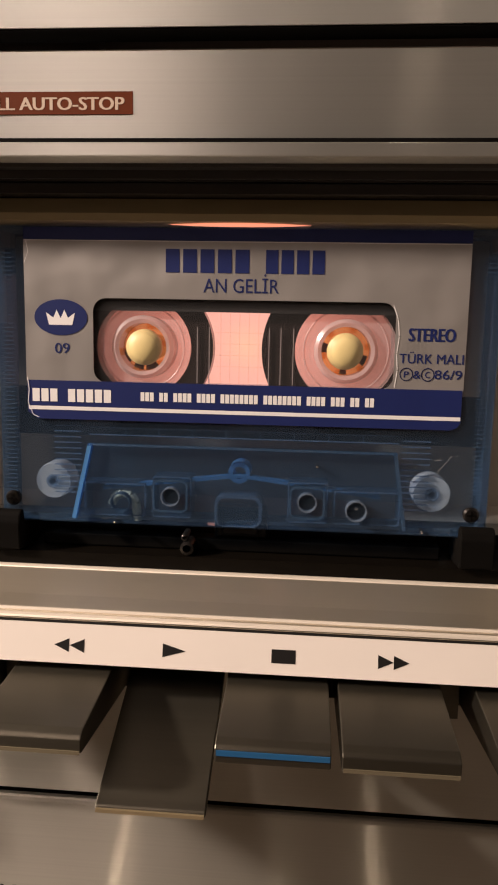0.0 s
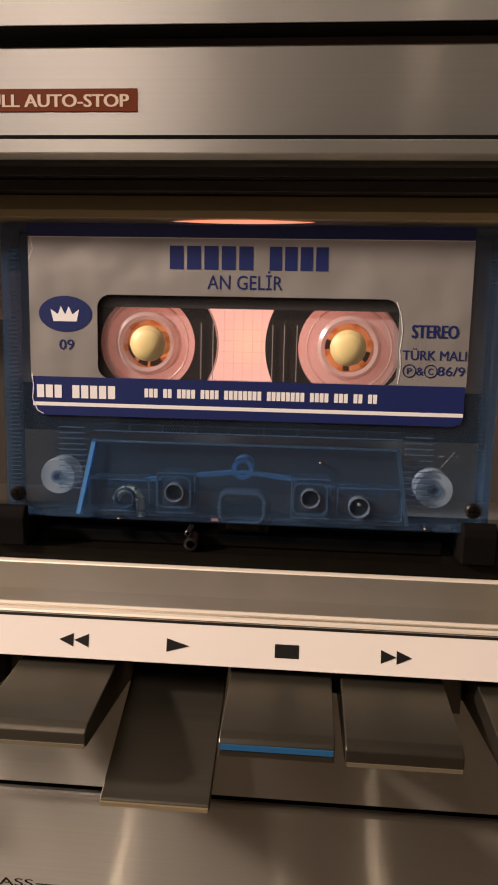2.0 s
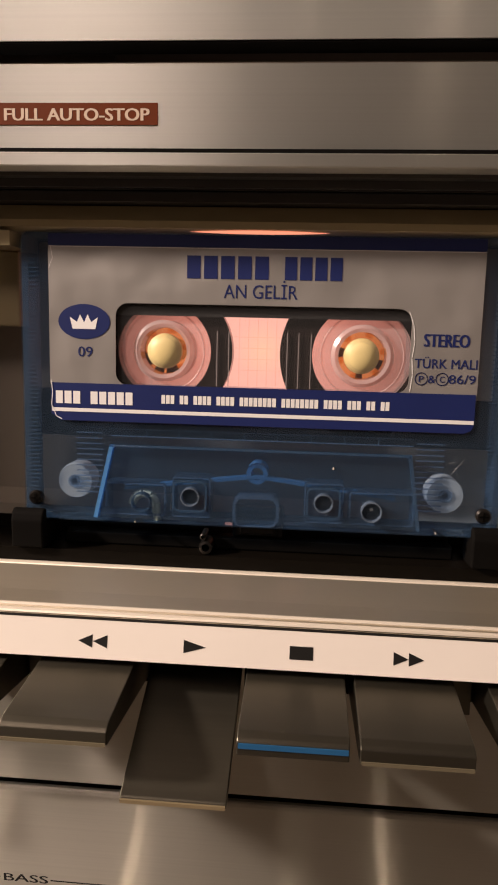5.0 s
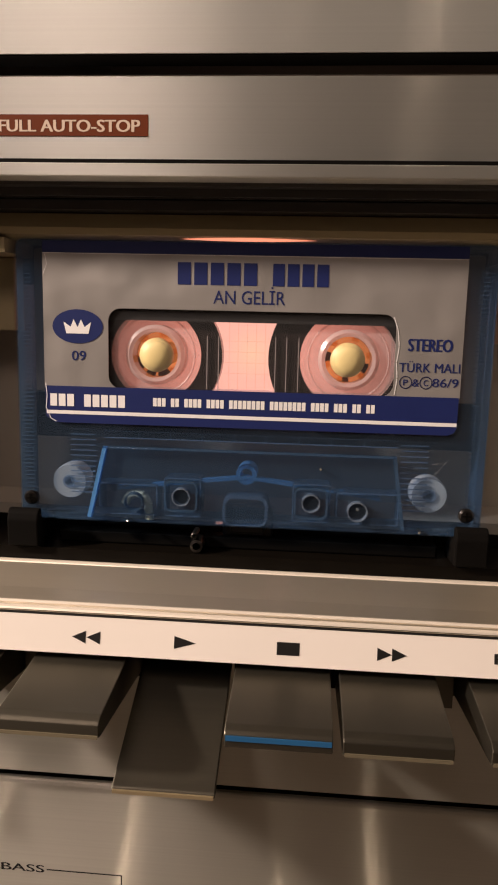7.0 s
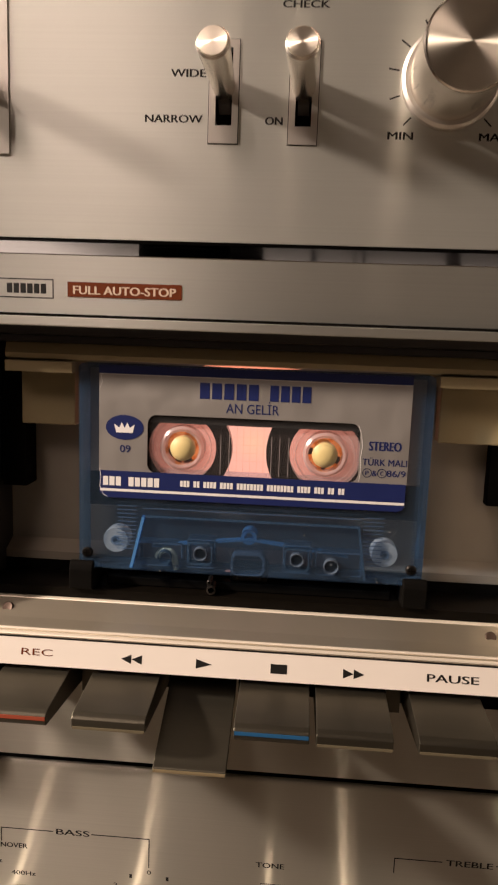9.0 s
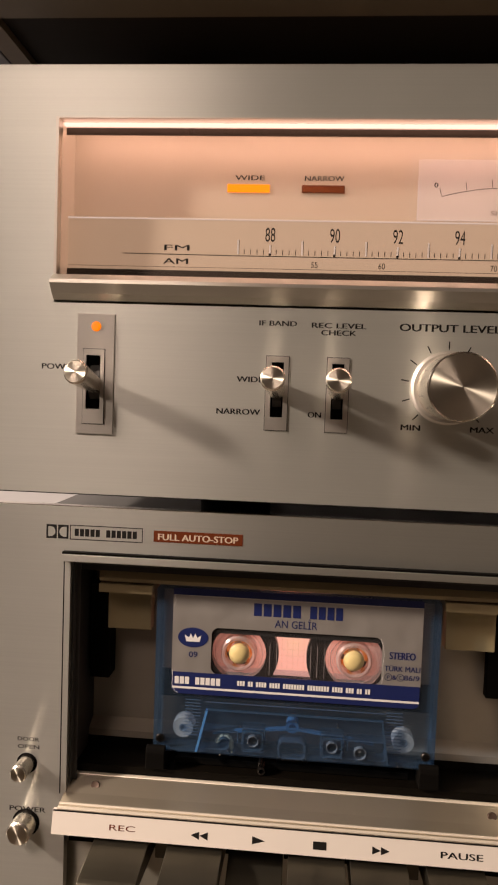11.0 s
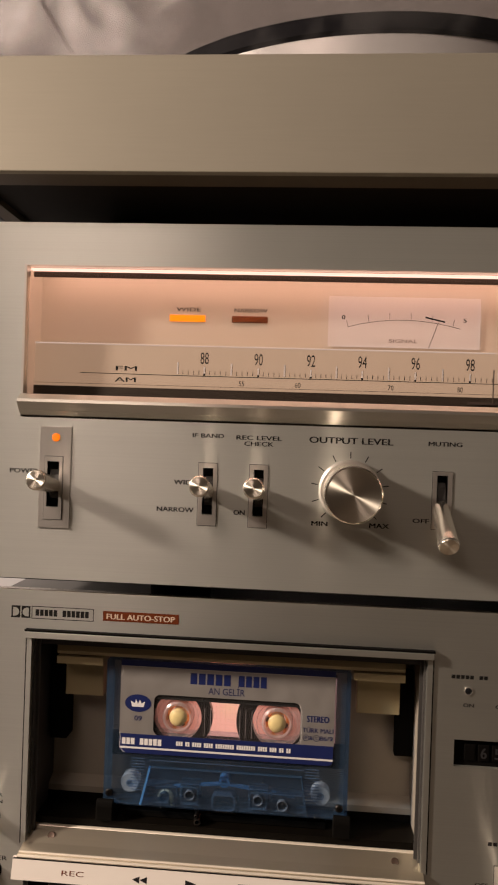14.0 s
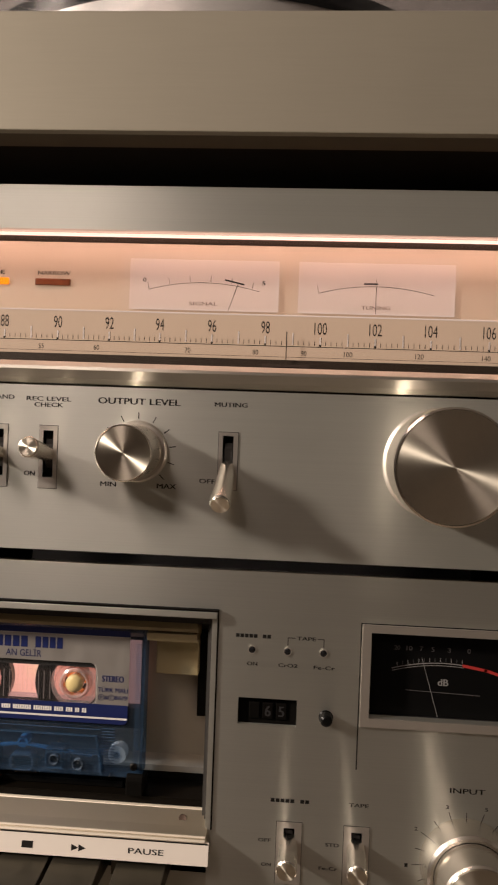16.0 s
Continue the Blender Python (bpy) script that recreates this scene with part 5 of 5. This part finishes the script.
for word, x, z, w, h in (("IF BAND", -0.0254, 0.3754, 0.0132, 0.0018), ("REC LEVEL", -0.0040, 0.3751, 0.0190, 0.0018), ("CHECK", -0.0040, 0.3726, 0.0122, 0.0018), ("OUTPUT LEVEL", 0.0343, 0.3752, 0.0345, 0.0026),
                         ("MUTING", 0.0727, 0.3751, 0.0135, 0.0018), ("WIDE", -0.0347, 0.3554, 0.0094, 0.0020), ("NARROW", -0.0385, 0.3438, 0.0156, 0.0020), ("ON", -0.0114, 0.3436, 0.0046, 0.0020),
                         ("MIN", 0.0223, 0.3404, 0.0066, 0.0020), ("MAX", 0.0469, 0.3404, 0.0080, 0.0020), ("OFF", 0.0638, 0.3432, 0.0066, 0.0018), ("POWER", -0.1043, 0.3578, 0.0128, 0.0020), ("ON", -0.0998, 0.3540, 0.0044, 0.0020)):
    lettering(word, x, z, w, h, INK, tpanel, 0.0, heavy=0.05)
KX, KZ = 0.0343, 0.3545
for i in range(11):
    a = radians(225 - 27 * i)
    stroke([(KX + 0.0136 * math.cos(a), KZ + 0.0136 * math.sin(a)), (KX + 0.0160 * math.cos(a), KZ + 0.0160 * math.sin(a))], 0.0004, 0.0, INK, tpanel, "dial_mark")
turned_knob("output_knob", KX, KZ, 0.0110, 0.0255, tpanel, 0.0, 0.0128)
turned_knob("tuning_knob", 0.1582, 0.3540, 0.0221, 0.0285, tpanel, 0.0, 0.0229, "large turned aluminium tuning knob")

# ---- turntable ----
tt = thing("turntable", "turntable with champagne front and clear dust cover", "turntable")
PX0, PX1, PB, PT = -0.1510, 0.2990, 0.4795, 0.5293
part("front_face", prism([(-0.0180, PB), (-0.0120, PT), (-0.0090, PT), (-0.0140, PB)], -0.1382, PX1 - 0.013, "yz", 0.0004), CHAMPAGNE, tt, "champagne aluminium front")
for x0, x1 in ((PX0, -0.1384), (PX1 - 0.0128, PX1)):
    part("end_cheek", prism([(-0.0170, PB), (-0.0110, PT), (0.345, PT), (0.345, PB)], x0, x1, "yz", 0.0005), VINYL, tt, "dark vinyl end cheek")
part("plinth_top", box(-0.1380, PX1 - 0.0132, -0.0086, 0.345, PT - 0.004, PT - 0.0005), CHAMPAGNE, tt)
part("bottom_lip", joined(box(-0.1383, PX1 - 0.0130, -0.0165, -0.0010, PB + 0.0002, PB + 0.0030), box(-0.1380, -0.130, -0.0010, 0.344, PB + 0.0002, PB + 0.003)), LIPBROWN, tt)
part("underside", box(-0.1300, PX1 - 0.0132, -0.0005, 0.344, 0.4828, 0.4851), UNDERSIDE, tt, "dark board underside")
part("speck", box(-0.0512, -0.0490, 0.0025, 0.0032, 0.4824, 0.4828), LABELWHITE, tt)
for fx in (-0.075, 0.215):
    for fy in (0.070, 0.29):
        foot(fx, fy, TT - 0.0018, 0.4827, tt)
for x, z in ((-0.1250, 0.5130), (-0.1238, 0.4937)):
    part("pin_mark", lathe([(0, -0.0002), (0.0004, -0.0001), (0.0004, 0.0004), (0, 0.0004)], 0, 0, 12), PINDOT, tt).location = (x, -0.0180 + (z - PB) * 0.1163 - 0.0001, z)


def turn_z(profile, x, y, seg=128):
    bm = lathe(profile, 0, 0, seg)
    bmesh.ops.transform(bm, matrix=Matrix.Translation((x, y, 0)) @ Matrix.Rotation(radians(90), 4, "X"), verts=bm.verts[:])
    return bm


part("platter", turn_z([(0, PT), (0.120, PT), (0.1520, PT + 0.004), (0.1540, PT + 0.0062), (0.1545, PT + 0.0225), (0, PT + 0.0225)], 0.0470, 0.1680), PLATTER, tt, "polished platter", True)
part("platter_mat", turn_z([(0.10, PT + 0.0226), (0.1552, PT + 0.0226), (0.1566, PT + 0.0236), (0.1566, PT + 0.0306), (0.1550, PT + 0.0316), (0.10, PT + 0.0316)], 0.0470, 0.1680), RUBBER, tt, "black rubber mat", True)
part("tone_arm", joined(rod((0.235, 0.27, PT + 0.040), (0.205, 0.090, PT + 0.040), 0.004, 0.003), rod((0.235, 0.275, PT - 0.0004), (0.235, 0.275, PT + 0.046), 0.016, 0.012)), POLISHED, tt, "polished tone arm", True)
cover = part("dust_cover", box(-0.1360, 0.2845, -0.0060, -0.0030, PT + 0.0003, PT + 0.078), ACRYLIC, tt, "clear acrylic dust cover")
cover.visible_shadow = False
for bounds in ((-0.1360, -0.1330, -0.0029, 0.34, PT + 0.0003, PT + 0.078), (0.2815, 0.2845, -0.0029, 0.34, PT + 0.0003, PT + 0.078), (-0.1329, 0.2814, 0.337, 0.34, PT + 0.0003, PT + 0.078), (-0.1360, 0.2845, -0.0060, 0.34, PT + 0.0781, PT + 0.081)):
    part("cover_panel", box(*bounds), SMOKED if bounds[2] > 0.3 else ACRYLIC, cover).visible_shadow = False
part("cover_edge", joined(box(-0.1366, -0.1352, -0.0068, -0.0058, PT + 0.0004, PT + 0.081), box(-0.1326, -0.1318, -0.0064, -0.0060, PT + 0.0004, PT + 0.08)), ACRYLICEDGE, cover)


# ---- cables behind the stack ----
def signal_cable(x, lean, r):
    cable = thing("signal_cable", "black cable hanging behind the stack against the wall", "cable")
    way = [(x, 0.3003, 0.335), (x, 0.330, 0.334), (x + lean * 0.2, 0.352, 0.322), (x + lean * 0.6, 0.360, 0.300), (x + lean, 0.364, 0.240), (x + lean, 0.362, 0.110), (x + lean * 0.8, 0.372, 0.0), (x + lean * 0.8, 0.400, -0.0136)]
    part("sheath", joined(*[rod(a, b, r, r, 10) for a, b in zip(way, way[1:])]), BLACK, cable, "", True)
    part("plug", rod((x, 0.3002, 0.335), (x, 0.322, 0.335), r * 1.9, r * 1.7, 14), BLACK, cable, "", True)
    return cable


for x, lean, r in ((0.0060, -0.002, 0.0022), (0.0355, 0.001, 0.0012), (0.0440, -0.001, 0.0015), (0.1030, 0.012, 0.0055)):
    tagged(signal_cable(x, lean, r), "black cable hanging behind the stack against the wall", "cable", "cables behind the stack")
